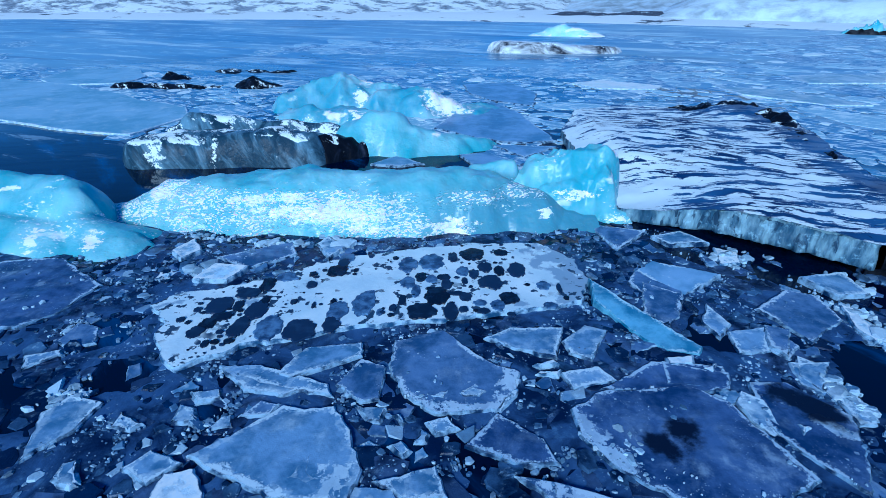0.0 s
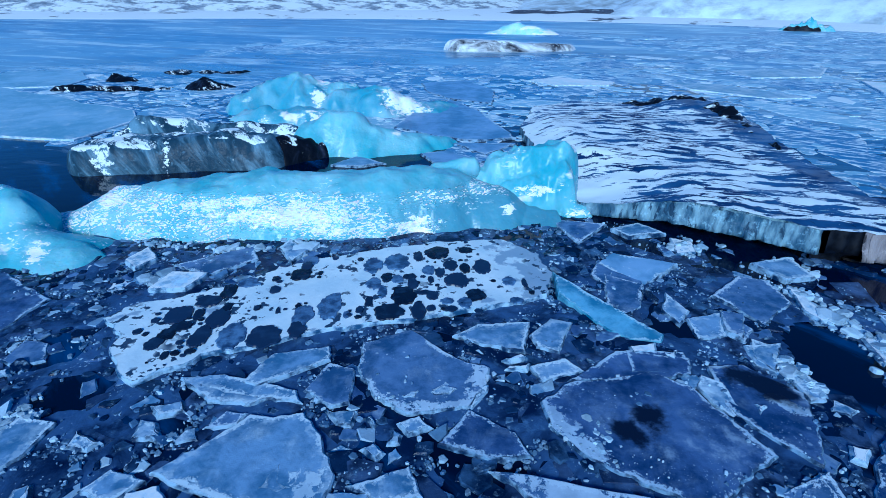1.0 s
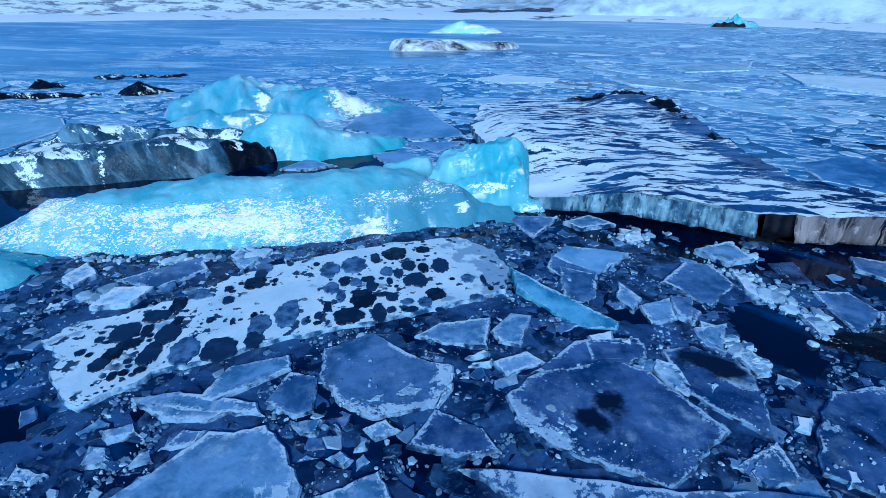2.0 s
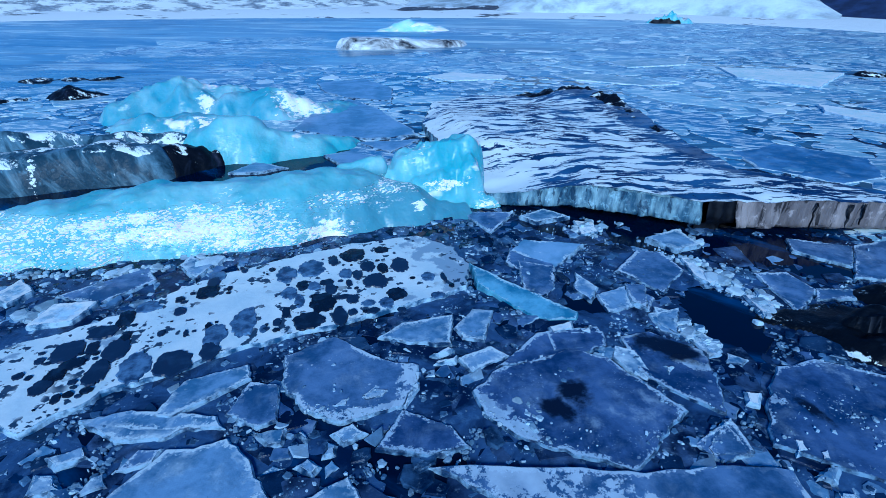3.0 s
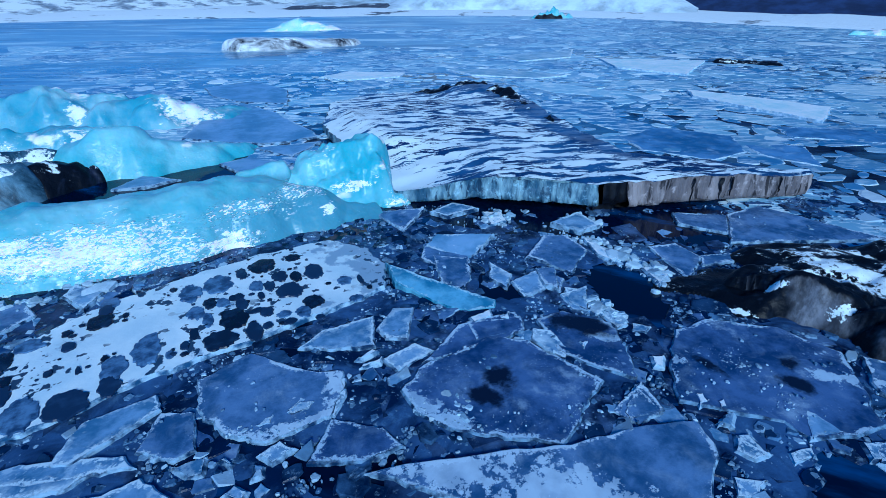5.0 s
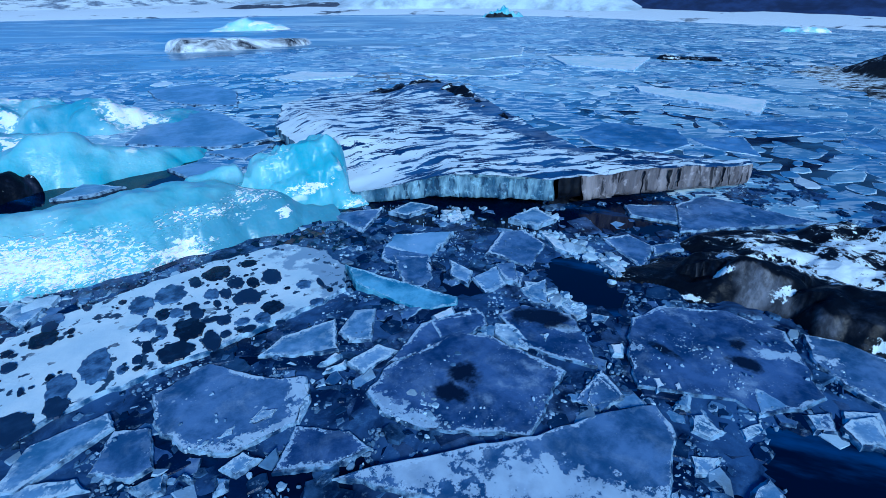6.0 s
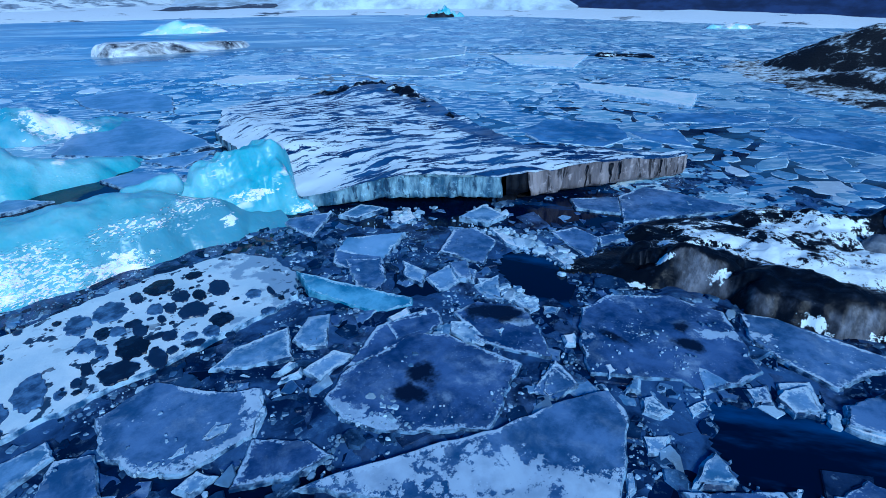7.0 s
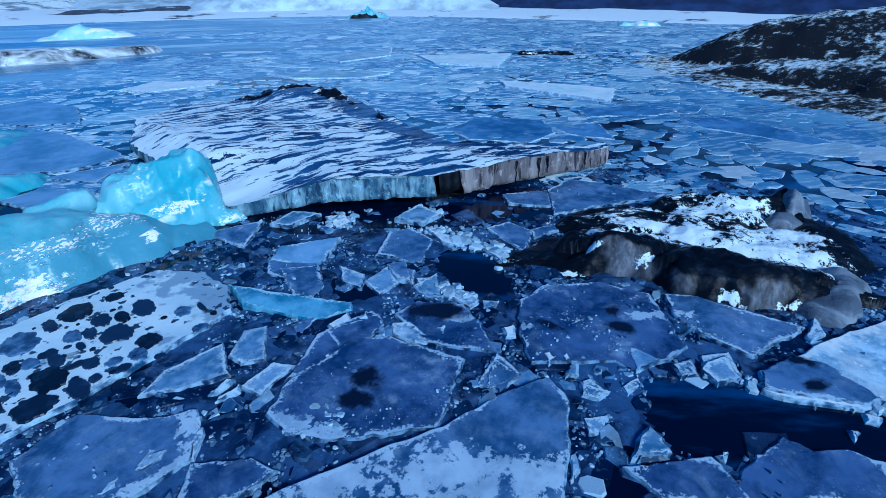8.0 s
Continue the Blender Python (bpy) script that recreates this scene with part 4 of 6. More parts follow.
# tabular iceberg: streaked snow top, clear face, dark notch, silty face
def tabular():
    base = new("tabular_iceberg")
    base.location = (7.0, 11.0, 0)
    tagged(base, "flat tabular iceberg with wind-streaked snow and broken ice walls", "iceberg", kind="thing")
    rng = np.random.default_rng(31)
    blue_edge = [(3.45, 9.05), (4.1, 8.55), (4.93, 8.04), (5.5, 7.65), (6.02, 7.24), (6.5, 6.72)]
    notch = [(6.6, 7.3), (6.85, 7.5), (7.05, 7.2)]
    brown_edge = [(7.08, 6.57), (8.0, 6.33), (8.76, 6.14), (9.9, 5.82), (11.12, 5.5)]
    back_edge = [(11.3, 5.7), (9.6, 7.0), (8.4, 8.0), (8.75, 10.2), (9.7, 13.6), (10.3, 15.4), (9.6, 17.2), (8.2, 18.0), (6.3, 18.8), (4.4, 17.4), (3.5, 15.2), (3.3, 12.5), (3.2, 10.4)]
    outline = blue_edge + notch + brown_edge + back_edge

    def height(x, y):
        """Top of the slab: 0.65 m at the walls, sinking towards the turquoise block and the far side."""
        h = 0.66
        h -= 0.48 * max(0.0, 1 - math.hypot(x - 3.3, y - 9.4) / 2.2)
        h -= 0.5 * max(0.0, min(1.0, (y - 13.5) / 6.0))
        h += 0.34 * math.exp(-((x - 9.3) ** 2 + (y - 16.2) ** 2) / 1.4)
        h -= 0.35 * max(0.0, 1 - abs(x - 3.4) / 0.9) * min(1.0, max(0.0, (y - 9.5) / 2))
        h -= 0.16 * min(1.0, max(0.0, (x - 8.6) / 2.4)) * (y < 8)
        return h + 0.05 * noise.fractal(Vector((x * 0.9, y * 0.9, 2.0)), 0.9, 2.0, 4) + 0.025 * noise.fractal(Vector((x * 4, y * 4, 5.0)), 0.9, 2.0, 3)

    p = ragged(blue_edge + brown_edge + back_edge, 0.13, 0.02, rng)
    n = len(p)
    c = np.array([6.6, 9.6])
    gx, gy = np.meshgrid(np.arange(3, 11.4, 0.12), np.arange(5.3, 19, 0.14))
    g = np.stack([gx.ravel(), gy.ravel()], 1) + rng.uniform(-0.03, 0.03, (gx.size, 2))
    near = c + (p - c) * 0.992
    g = g[inside(g[:, 0], g[:, 1], [tuple(w) for w in near])]
    out, _, faces, _, _, _ = delaunay_2d_cdt([Vector(w) for w in p] + [Vector(w) for w in g], [(k, (k + 1) % n) for k in range(n)], [], 1, 1e-5)
    verts = [(w[0], w[1], height(w[0], w[1])) for w in out]
    under(centred("snow_top", verts, faces, STREAKS, True, {"crust": spots(verts, [(3.5, 9.2, 0.5, 0.45, 0), (3.4, 11.5, 0.2, 2.0, 0)]), "hollow": spots(verts, [(9.0, 12.4, 0.55, 1.9, -12), (9.3, 15.6, 0.7, 1.5, 20), (8.0, 17.2, 0.9, 0.5, -30), (8.3, 9.4, 0.42, 1.6, 0), (8.6, 7.8, 0.3, 0.9, 50), (10.0, 6.6, 0.14, 0.9, 54)])}), base)["label"] = "wind-streaked snow over bare blue ice"

    def face(edge, mat, name, label, bulge, cut=0.3, low=0.6, closed_down=-0.3):
        q = ragged(edge + [edge[-1]], 0.05, 0.012, rng)[:-1]
        rows = [1.0, 0.95, 0.88, 0.78, 0.68, 0.58, 0.5, 0.42, 0.34, 0.2, 0.0]
        vv, ff = [], []
        for s in rows:
            for i, w in enumerate(q):
                d = w - c
                d = d / np.hypot(*d)
                push = bulge * math.sin(math.pi * min(1, s * 1.1)) + 0.17 * noise.fractal(Vector((w[0] * 2.6, w[1] * 2.6, s * 0.9)), 0.8, 2, 5) * (1.2 - s)
                push -= cut * min(1.0, max(0.0, (low - s) / 0.16))
                if s == 1.0:
                    push = 0.0
                vv.append((w[0] + d[0] * push, w[1] + d[1] * push, closed_down + (height(*w) - closed_down) * s))
        m = len(q)
        for r in range(len(rows) - 1):
            for i in range(m - 1):
                a = r * m + i
                ff.append((a, a + m, a + m + 1, a + 1))
        ob = under(centred(name, vv, ff, mat, True), base)
        ob["label"] = label
        return ob

    face(blue_edge, WALL_BLUE, "ice_wall", "mottled blue-grey broken ice face", 0.05, 0.9, 0.54)
    face([blue_edge[-1]] + notch + [brown_edge[0]], GAP, "notch", "gap in the ice wall with its shade painted black", 0.0)
    silty = face(brown_edge, WALL_BROWN, "ice_wall", "grey-brown silty ice face with vertical cracks", 0.02, 0.7, 0.46)
    for x, y, half, foot in ((9.02, 6.06, 0.05, 0.16), (9.25, 6.0, 0.022, 0.22), (8.42, 6.23, 0.018, 0.12), (10.35, 5.71, 0.016, 0.2)):
        verts, faces, rows = [], [], 9
        for k in range(rows):
            f = k / (rows - 1)
            z = height(x, y) - 0.01 + (foot - height(x, y)) * f
            dx = 0.05 * noise.noise(Vector((x * 3, f * 4, 1.0)))
            w = half * (1 - 0.8 * f) * (1 + 0.6 * noise.noise(Vector((x, f * 6, 2.0))))
            for side, out in ((-1, 0.05), (0, 0.075), (1, 0.05)):
                verts.append((x + dx + side * w, y - 0.245 * side * w - out, z))
        for k in range(rows - 1):
            for i in (0, 1):
                a = k * 3 + i
                faces.append((a, a + 3, a + 4, a + 1))
        crack = under(centred("crack", verts, faces, GAP), base)
        crack.parent = silty
        crack.location = crack.location - silty.location
        crack["label"] = "dark vertical crack"
    face([brown_edge[-1]] + back_edge + [blue_edge[0]], WALL_BLUE, "ice_wall", "", 0.0)
    v, f = relief((7.0, 8.6, 11.4, 18.8), 0.06, [(7.9, 17.4, 9.2, 16.6, 0.48, 0.78, 0.9, 0.9, 1.8), (9.2, 16.6, 9.7, 14.8, 0.78, 0.74, 0.7, 0.9, 1.8), (9.7, 14.8, 9.3, 13.2, 0.76, 0.71, 0.5, 0.8, 1.8), (9.3, 13.2, 8.7, 10.6, 0.71, 0.65, 0.4, 0.5, 1.6)], warp=0.45, warp_scale=0.9, rough=0.2, floor=0.05, seed=14.0)
    under(centred("gravel_ridge", v, f, ASH, True), base)["label"] = "ridge of black gravel on the ice"
    return outline


SLAB = tabular()

# ---------- named floes ----------
SPOTTED = [(-4.19, 5.97), (-4.02, 6.21), (-3.44, 6.40), (-2.54, 6.79), (-1.84, 7.29), (-0.85, 7.61), (0.61, 7.91), (1.60, 7.92), (2.14, 7.33), (2.22, 6.71), (1.95, 6.08), (1.35, 5.89), (0.63, 5.77), (-0.22, 5.60), (-1.12, 5.49), (-1.68, 5.29), (-2.49, 5.09), (-3.22, 4.61), (-3.44, 4.77), (-3.75, 5.20), (-3.76, 5.51)]
floe("cyan", [(2.17, 6.61), (2.38, 6.29), (2.63, 5.92), (2.94, 5.48), (3.24, 5.07), (3.14, 4.93), (2.82, 5.0), (2.55, 5.23), (2.31, 5.65), (2.11, 6.06)], 0.09, "smooth turquoise ice tongue tilted out of the brash", tilt=(0.03, 0.10))
floe("grey", [(-0.65, 5.22), (-0.03, 5.42), (0.55, 4.78), (0.88, 4.60), (0.81, 4.30), (0.55, 3.97), (-0.12, 3.93), (-0.47, 4.20), (-0.68, 4.68)], 0.04, "large dark blue ice plate with a frosted broken corner")
floe("frost", [(-2.52, 3.37), (-2.13, 3.68), (-1.77, 4.06), (-1.51, 3.99), (-1.20, 4.03), (-0.97, 3.70), (-0.79, 3.22), (-0.87, 2.86), (-1.54, 2.89), (-2.09, 3.14)], 0.06, "big pale wedge of ice, frosty along its rim")
floe("clear", [(1.34, 4.01), (1.75, 4.29), (2.68, 4.39), (3.11, 4.13), (3.46, 3.11), (2.48, 2.59), (1.64, 3.21), (1.35, 3.63)], 0.04, "broad dark glassy floe with two sunken holes")
floe("grey", [(3.88, 2.21), (3.80, 1.94), (3.38, 1.63), (2.61, 1.18), (0.63, 3.16), (1.02, 3.09), (1.62, 2.89), (2.40, 2.63), (3.24, 2.45)], 0.06, "large flat slab of ice with snow crust along its near side")
floe("grey", [(4.35, 5.93), (5.07, 6.44), (5.45, 6.25), (5.41, 5.66), (4.99, 5.39), (4.67, 5.15), (4.52, 5.53)], 0.04, "blue-grey ice plate lying on the brash")
floe("slate", [(3.03, 6.98), (3.35, 7.22), (4.27, 6.77), (3.48, 6.28), (3.25, 6.55)], 0.08, "tilted pale turquoise ice plate", tilt=(0.06, 0.12))
floe("grey", [(3.00, 6.66), (3.51, 6.32), (3.23, 5.74), (2.99, 5.51), (2.75, 5.84)], 0.03, "wet grey ice plate half under water")
floe("frost", [(1.35, 4.59), (1.83, 4.71), (2.00, 4.46), (1.43, 4.32)], 0.05, "small rectangular slab of frosted ice")
floe("frost", [(0.49, 5.26), (0.85, 5.50), (1.57, 5.48), (1.36, 4.84), (0.88, 5.01)], 0.04, "pale grey ice plate with a sharp straight edge")
floe("frost", [(1.48, 5.18), (1.85, 5.52), (2.12, 5.41), (1.78, 4.80), (1.52, 4.93)], 0.05, "pale wedge-shaped ice plate")
floe("frost", [(3.31, 4.29), (3.50, 4.13), (3.47, 3.68), (3.32, 3.62), (3.21, 3.83), (3.17, 4.12)], 0.05, "frosted pale chip lying on a dark floe")
floe("clear", [(3.47, 4.44), (3.90, 4.44), (4.31, 3.90), (4.03, 3.26), (3.82, 2.97), (3.51, 3.38), (3.32, 3.79)], 0.03, "dark glassy ice plate with a sunken hole")
floe("clear", [(4.94, 3.44), (5.49, 3.42), (6.15, 2.86), (6.38, 2.18), (5.54, 1.30), (5.25, 1.34), (4.71, 1.54), (4.68, 1.81), (4.29, 2.18), (3.96, 2.51), (4.31, 2.96)], 0.04, "wide dark floe strewn with small ice chips")
floe("frost", [(5.09, 1.89), (5.09, 1.43), (4.64, 1.54)], 0.07, "triangular pale ice chip lying on a floe")
floe("grey", [(6.49, 2.04), (6.75, 1.69), (7.00, 0.37), (5.89, 0.67), (5.90, 1.15), (6.06, 1.68)], 0.05, "long grey ice plate with a frosted edge")
floe("snow", [(5.67, 0.55), (6.25, 0.31), (6.84, 0.13), (7.90, -0.33), (7.93, -0.85), (6.15, -0.98), (5.90, -0.58), (5.41, 0.17), (5.34, 0.42)], 0.06, "snow-covered floe with a wet grey corner")
floe("grey", [(5.66, 0.52), (6.19, 0.35), (6.32, 0.03), (6.22, -0.23), (6.08, -0.54), (5.88, -0.46), (5.46, 0.17), (5.35, 0.42)], 0.085, "wet grey ice showing through the snow")
floe("frost", [(5.50, 1.14), (5.82, 0.92), (5.50, 0.67), (5.27, 0.62), (5.14, 0.97)], 0.05, "frosted ice lump beside open water")
floe("clear", [(4.82, 0.08), (4.82, -0.19), (5.09, -0.42), (5.17, -0.73), (4.74, -0.88), (3.68, 0.16), (4.08, 0.24)], 0.02, "dark wet floe scattered with black grit")
floe("clear", [(3.35, 1.05), (4.07, 0.49), (3.96, 0.25), (3.82, 0.04), (3.29, 0.59)], 0.03, "dark ice plate with a chipped edge")
floe("frost", [(4.09, 1.96), (4.19, 1.60), (3.96, 1.63), (3.90, 1.81)], 0.06, "rounded pale lump of ice")
floe("frost", [(3.63, 1.64), (3.91, 1.45), (3.63, 1.33), (3.45, 1.46)], 0.04, "rounded translucent ice lump")
floe("frost", [(3.76, 1.10), (4.02, 1.09), (3.86, 0.78), (3.76, 0.76), (3.50, 0.96)], 0.07, "rounded pale ice lump by the open water")
floe("frost", [(4.04, 2.12), (4.34, 2.18), (4.14, 1.96)], 0.06, "small triangular chip of ice")
floe("grey", [(3.19, 2.74), (3.82, 2.91), (3.73, 2.49), (3.35, 2.45)], 0.04, "clear triangular ice plate")
floe("frost", [(0.49, 3.42), (0.80, 3.56), (0.92, 3.29), (0.86, 3.22)], 0.06, "small tilted triangular ice slab")
floe("clear", [(0.18, 3.51), (0.54, 3.96), (0.99, 3.61), (1.09, 3.29), (0.65, 3.28)], 0.04, "dark ice plate sprinkled with white crumbs")
floe("frost", [(-1.99, 4.56), (-1.73, 5.05), (-1.06, 5.14), (-1.02, 4.87), (-1.53, 4.60), (-1.81, 4.46)], 0.06, "lumpy frosted ice plate beside the spotted floe")
floe("frost", [(-2.72, 4.70), (-2.49, 4.68), (-1.97, 4.50), (-1.51, 4.35), (-1.81, 4.19), (-2.28, 4.28)], 0.04, "long frosty sliver of ice")
floe("frost", [(-2.89, 4.27), (-2.55, 4.33), (-2.44, 4.14), (-2.74, 4.08)], 0.06, "small bright block of ice")
floe("frost", [(-4.09, 3.30), (-4.32, 3.93), (-4.16, 4.21), (-3.73, 4.08), (-3.81, 3.69)], 0.05, "upturned pale ice plate with a sharp lower tip")
floe("frost", [(-3.10, 3.24), (-2.90, 3.47), (-2.52, 3.30), (-2.74, 3.05)], 0.05, "tilted blue-grey ice plate")
floe("snow", [(-2.66, 2.83), (-2.64, 3.18), (-2.38, 3.24), (-2.09, 2.84)], 0.08, "rough frosted lump of ice")
floe("frost", [(-3.50, 3.73), (-3.50, 3.99), (-3.13, 3.79), (-3.24, 3.69)], 0.04, "small frosty triangular chip")
floe("frost", [(-5.04, 4.59), (-5.23, 4.90), (-4.81, 5.04), (-4.74, 4.93)], 0.04, "bright smooth ice chip with a pointed end")
floe("grey", [(-5.00, 5.17), (-4.97, 5.60), (-4.62, 5.49), (-4.47, 5.15), (-4.75, 5.03)], 0.04, "rough blue ice plate in the brash")
floe("clear", [(-6.40, 5.47), (-7.63, 7.17), (-6.96, 7.40), (-6.38, 7.41), (-5.21, 6.56), (-5.41, 5.79), (-5.70, 5.45)], 0.03, "wide dark floe with a thin frosted rim")
floe("frost", [(-0.94, 2.84), (-0.85, 3.06), (-0.46, 3.03), (-0.39, 2.84)], 0.06, "pale rounded lump of ice")
floe("frost", [(-0.69, 3.10), (-0.10, 3.28), (0.02, 2.92), (-0.35, 2.88)], 0.04, "rough translucent ice plate")
floe("grey", [(8.77, 5.59), (9.67, 5.57), (10.37, 3.53), (8.33, 4.47), (7.77, 4.75)], 0.05, "long flat ice plate below the dirty ice wall")
floe("grey", [(7.86, 6.10), (8.78, 5.57), (8.06, 5.00), (7.58, 5.70)], 0.04, "small flat plate of grey ice")
floe("grey", [(6.37, 5.29), (6.90, 5.16), (6.87, 4.60), (6.14, 4.21)], 0.04, "wet blue plate of ice")
floe("grey", [(6.90, 4.67), (7.81, 4.37), (7.37, 4.22), (6.67, 4.42)], 0.04, "thin wet plate of ice")
floe("frost", [(5.44, 6.72), (6.21, 6.89), (6.22, 6.25), (5.70, 6.20)], 0.10, "lumpy snow-crusted ice chunk")
floe("grey", [(2.72, 8.76), (3.73, 8.46), (2.94, 7.72)], 0.04, "triangular blue-grey ice plate")
floe("frost", [(3.71, 8.24), (4.31, 8.43), (4.64, 7.94), (3.92, 7.88)], 0.08, "snow-crusted chunk of ice")
floe("frost", [(3.71, 5.41), (4.29, 5.50), (4.05, 4.98), (3.63, 4.95)], 0.04, "rough frosted ice plate")
floe("snow", [(5.75, 4.81), (6.10, 4.78), (5.99, 4.45), (5.57, 4.26)], 0.10, "bright lump of crusted snow")
floe("grey", [(-3.83, 7.44), (-2.69, 8.04), (-2.50, 7.56), (-3.16, 7.04)], 0.04, "flat blue-grey plate in front of the blue iceberg")
floe("frost", [(-2.26, 7.92), (-2.13, 8.26), (-1.72, 7.75), (-1.93, 7.34)], 0.07, "upright frosty ice lump")
floe("snow", [(-3.91, 6.68), (-3.74, 7.17), (-3.14, 7.06), (-3.35, 6.63)], 0.10, "white crusted ice lump")
floe("snow", [(-4.64, 7.59), (-4.46, 8.09), (-4.14, 7.63), (-4.34, 7.28)], 0.11, "white rounded ice lump")
floe("clear", [(2.60, 4.80), (3.33, 4.72), (3.22, 4.30), (2.52, 4.39)], 0.03, "dark wet plate of ice")
floe("grey", [(3.13, 7.20), (3.08, 7.01), (3.57, 6.66), (3.52, 6.34), (3.00, 6.04), (2.79, 6.66)], 0.03, "dark plate under a turquoise one")
floe("slate", [(0.37, 13.24), (1.11, 13.50), (2.02, 12.46), (1.01, 11.72)], 0.05, "flat blue ice plate behind the blue iceberg")
floe("slate", [(-0.35, 16.11), (0.25, 17.94), (1.82, 20.28), (2.65, 18.21), (3.24, 14.53), (1.83, 14.41), (0.72, 15.15)], 0.06, "large blue-grey ice plate between the icebergs")
floe("slate", [(1.30, 14.26), (3.19, 14.04), (2.12, 13.03)], 0.04, "triangular plate at the edge of dark water")
floe("slate", [(0.85, 24.03), (2.99, 24.79), (3.86, 21.99), (3.34, 19.41), (1.84, 20.45), (1.02, 21.98)], 0.05, "flat pale blue plate of ice")
floe("sheet", [(-39.69, 29.20), (-21.50, 25.64), (-16.84, 23.92), (-9.56, 19.13), (-8.81, 17.67), (-9.55, 15.27), (-12.24, 15.95), (-14.95, 17.16), (-29.64, 21.25)], 0.06, "broad smooth sheet of grey lake ice")
floe("sheet", [(-19.52, 25.54), (-20.04, 28.89), (-16.53, 28.90), (-14.79, 26.41), (-14.82, 24.44), (-17.91, 23.98)], 0.05, "pale flat sheet of lake ice")
floe("white", [(5.81, 24.43), (7.33, 25.21), (9.76, 23.69), (9.14, 22.85), (6.77, 23.12)], 0.06, "long white snow-covered floe on the water")
floe("sheetsnow", [(16.74, 26.42), (19.89, 27.14), (22.06, 26.43), (20.36, 24.46), (16.76, 24.45)], 0.06, "flat floe with patchy snow")
floe("white", [(21.19, 23.01), (25.66, 19.71), (21.18, 17.12), (19.84, 20.24)], 0.10, "white rectangular floe on the lake")
floe("white", [(18.05, 14.43), (19.24, 11.91), (19.82, 9.93), (17.66, 8.93), (17.43, 10.74), (17.29, 13.52)], 0.12, "long narrow snow-covered slab of ice")
floe("sheetsnow", [(17.49, 26.69), (19.44, 26.05), (22.88, 27.26), (20.60, 24.83), (17.89, 25.59)], 0.06, "pale thin floe on the lake")
floe("thin", [(10.94, 10.73), (12.74, 10.93), (13.83, 9.24), (12.87, 8.07), (11.48, 7.98), (10.50, 9.41)], 0.01, "broad bluish floe of lake ice")
floe("thin", [(13.37, 8.50), (14.76, 7.76), (13.37, 6.44), (12.88, 7.79)], 0.01, "bluish floe with a white rim")
floe("thin", [(15.99, 9.33), (17.91, 7.98), (18.01, 6.61), (16.85, 6.88), (15.24, 8.44)], 0.01, "long bluish floe of lake ice")
floe("thin", [(17.21, 6.28), (18.48, 4.96), (17.30, 1.96), (16.56, 2.33), (16.38, 5.08)], 0.01, "long pointed floe with a pale edge")
floe("sheetsnow", [(12.00, 23.75), (14.23, 22.85), (16.18, 19.59), (14.49, 19.57), (12.35, 21.81)], 0.05, "thin streaked floe of lake ice")
floe("frost", [(5.38, 5.60), (5.74, 5.51), (5.81, 5.10), (5.37, 5.16)], 0.04, "small pale frosted piece of broken ice")
floe("frost", [(5.88, 5.13), (6.00, 4.92), (5.80, 4.76), (5.64, 4.92)], 0.04, "small pale frosted piece of broken ice")
floe("frost", [(4.52, 4.56), (4.52, 4.33), (4.48, 3.78), (4.28, 3.77), (4.30, 4.14)], 0.04, "small pale frosted piece of broken ice")
floe("frost", [(4.56, 3.83), (4.76, 3.63), (4.57, 3.53), (4.41, 3.65)], 0.03, "small pale frosted piece of broken ice")
floe("grey", [(4.37, 5.41), (4.48, 5.10), (4.19, 4.82), (4.05, 5.01)], 0.04, "small blue-grey plate of wet ice")
floe("frost", [(4.30, 4.91), (4.59, 4.70), (4.23, 4.27), (4.12, 4.55)], 0.05, "small pale frosted piece of broken ice")
floe("frost", [(3.73, 6.07), (3.85, 5.57), (3.55, 5.25), (3.46, 5.61)], 0.04, "small pale frosted piece of broken ice")
floe("grey", [(-1.27, 4.38), (-1.03, 4.85), (-0.71, 4.68), (-0.73, 4.14), (-0.94, 4.09)], 0.04, "small blue-grey plate of wet ice")
floe("frost", [(-0.99, 4.06), (-0.63, 4.06), (-0.69, 3.81), (-0.84, 3.83)], 0.05, "small pale frosted piece of broken ice")
floe("frost", [(-0.23, 3.83), (0.02, 3.92), (0.16, 3.73), (-0.11, 3.64)], 0.06, "small pale frosted piece of broken ice")
floe("frost", [(-0.60, 3.52), (-0.45, 3.60), (-0.33, 3.46), (-0.42, 3.34)], 0.05, "small pale frosted piece of broken ice")
floe("frost", [(-2.71, 4.67), (-2.21, 4.72), (-1.34, 4.39), (-1.24, 4.18), (-2.14, 4.38)], 0.04, "small pale frosted piece of broken ice")
floe("frost", [(-0.33, 3.55), (-0.26, 3.75), (-0.16, 3.67), (-0.19, 3.55)], 0.05, "small pale frosted piece of broken ice")
floe("frost", [(-1.52, 3.16), (-1.46, 3.37), (-1.36, 3.46), (-1.23, 3.31), (-1.12, 3.09), (-1.28, 3.02)], 0.06, "small pale frosted piece of broken ice")
floe("frost", [(-2.90, 3.81), (-2.89, 4.09), (-2.71, 4.04), (-2.60, 3.86)], 0.04, "small pale frosted piece of broken ice")
floe("frost", [(-2.49, 3.69), (-2.39, 3.91), (-2.27, 3.94), (-2.19, 3.74)], 0.05, "small pale frosted piece of broken ice")
floe("snow", [(-3.59, 3.06), (-3.55, 3.34), (-3.35, 3.07), (-3.41, 3.00)], 0.08, "small white lump of crusted snow and ice")
floe("snow", [(1.04, 4.73), (1.31, 4.83), (1.38, 4.73), (1.14, 4.67)], 0.09, "small white lump of crusted snow and ice")
floe("snow", [(1.05, 4.57), (1.39, 4.65), (1.32, 4.52)], 0.08, "small white lump of crusted snow and ice")
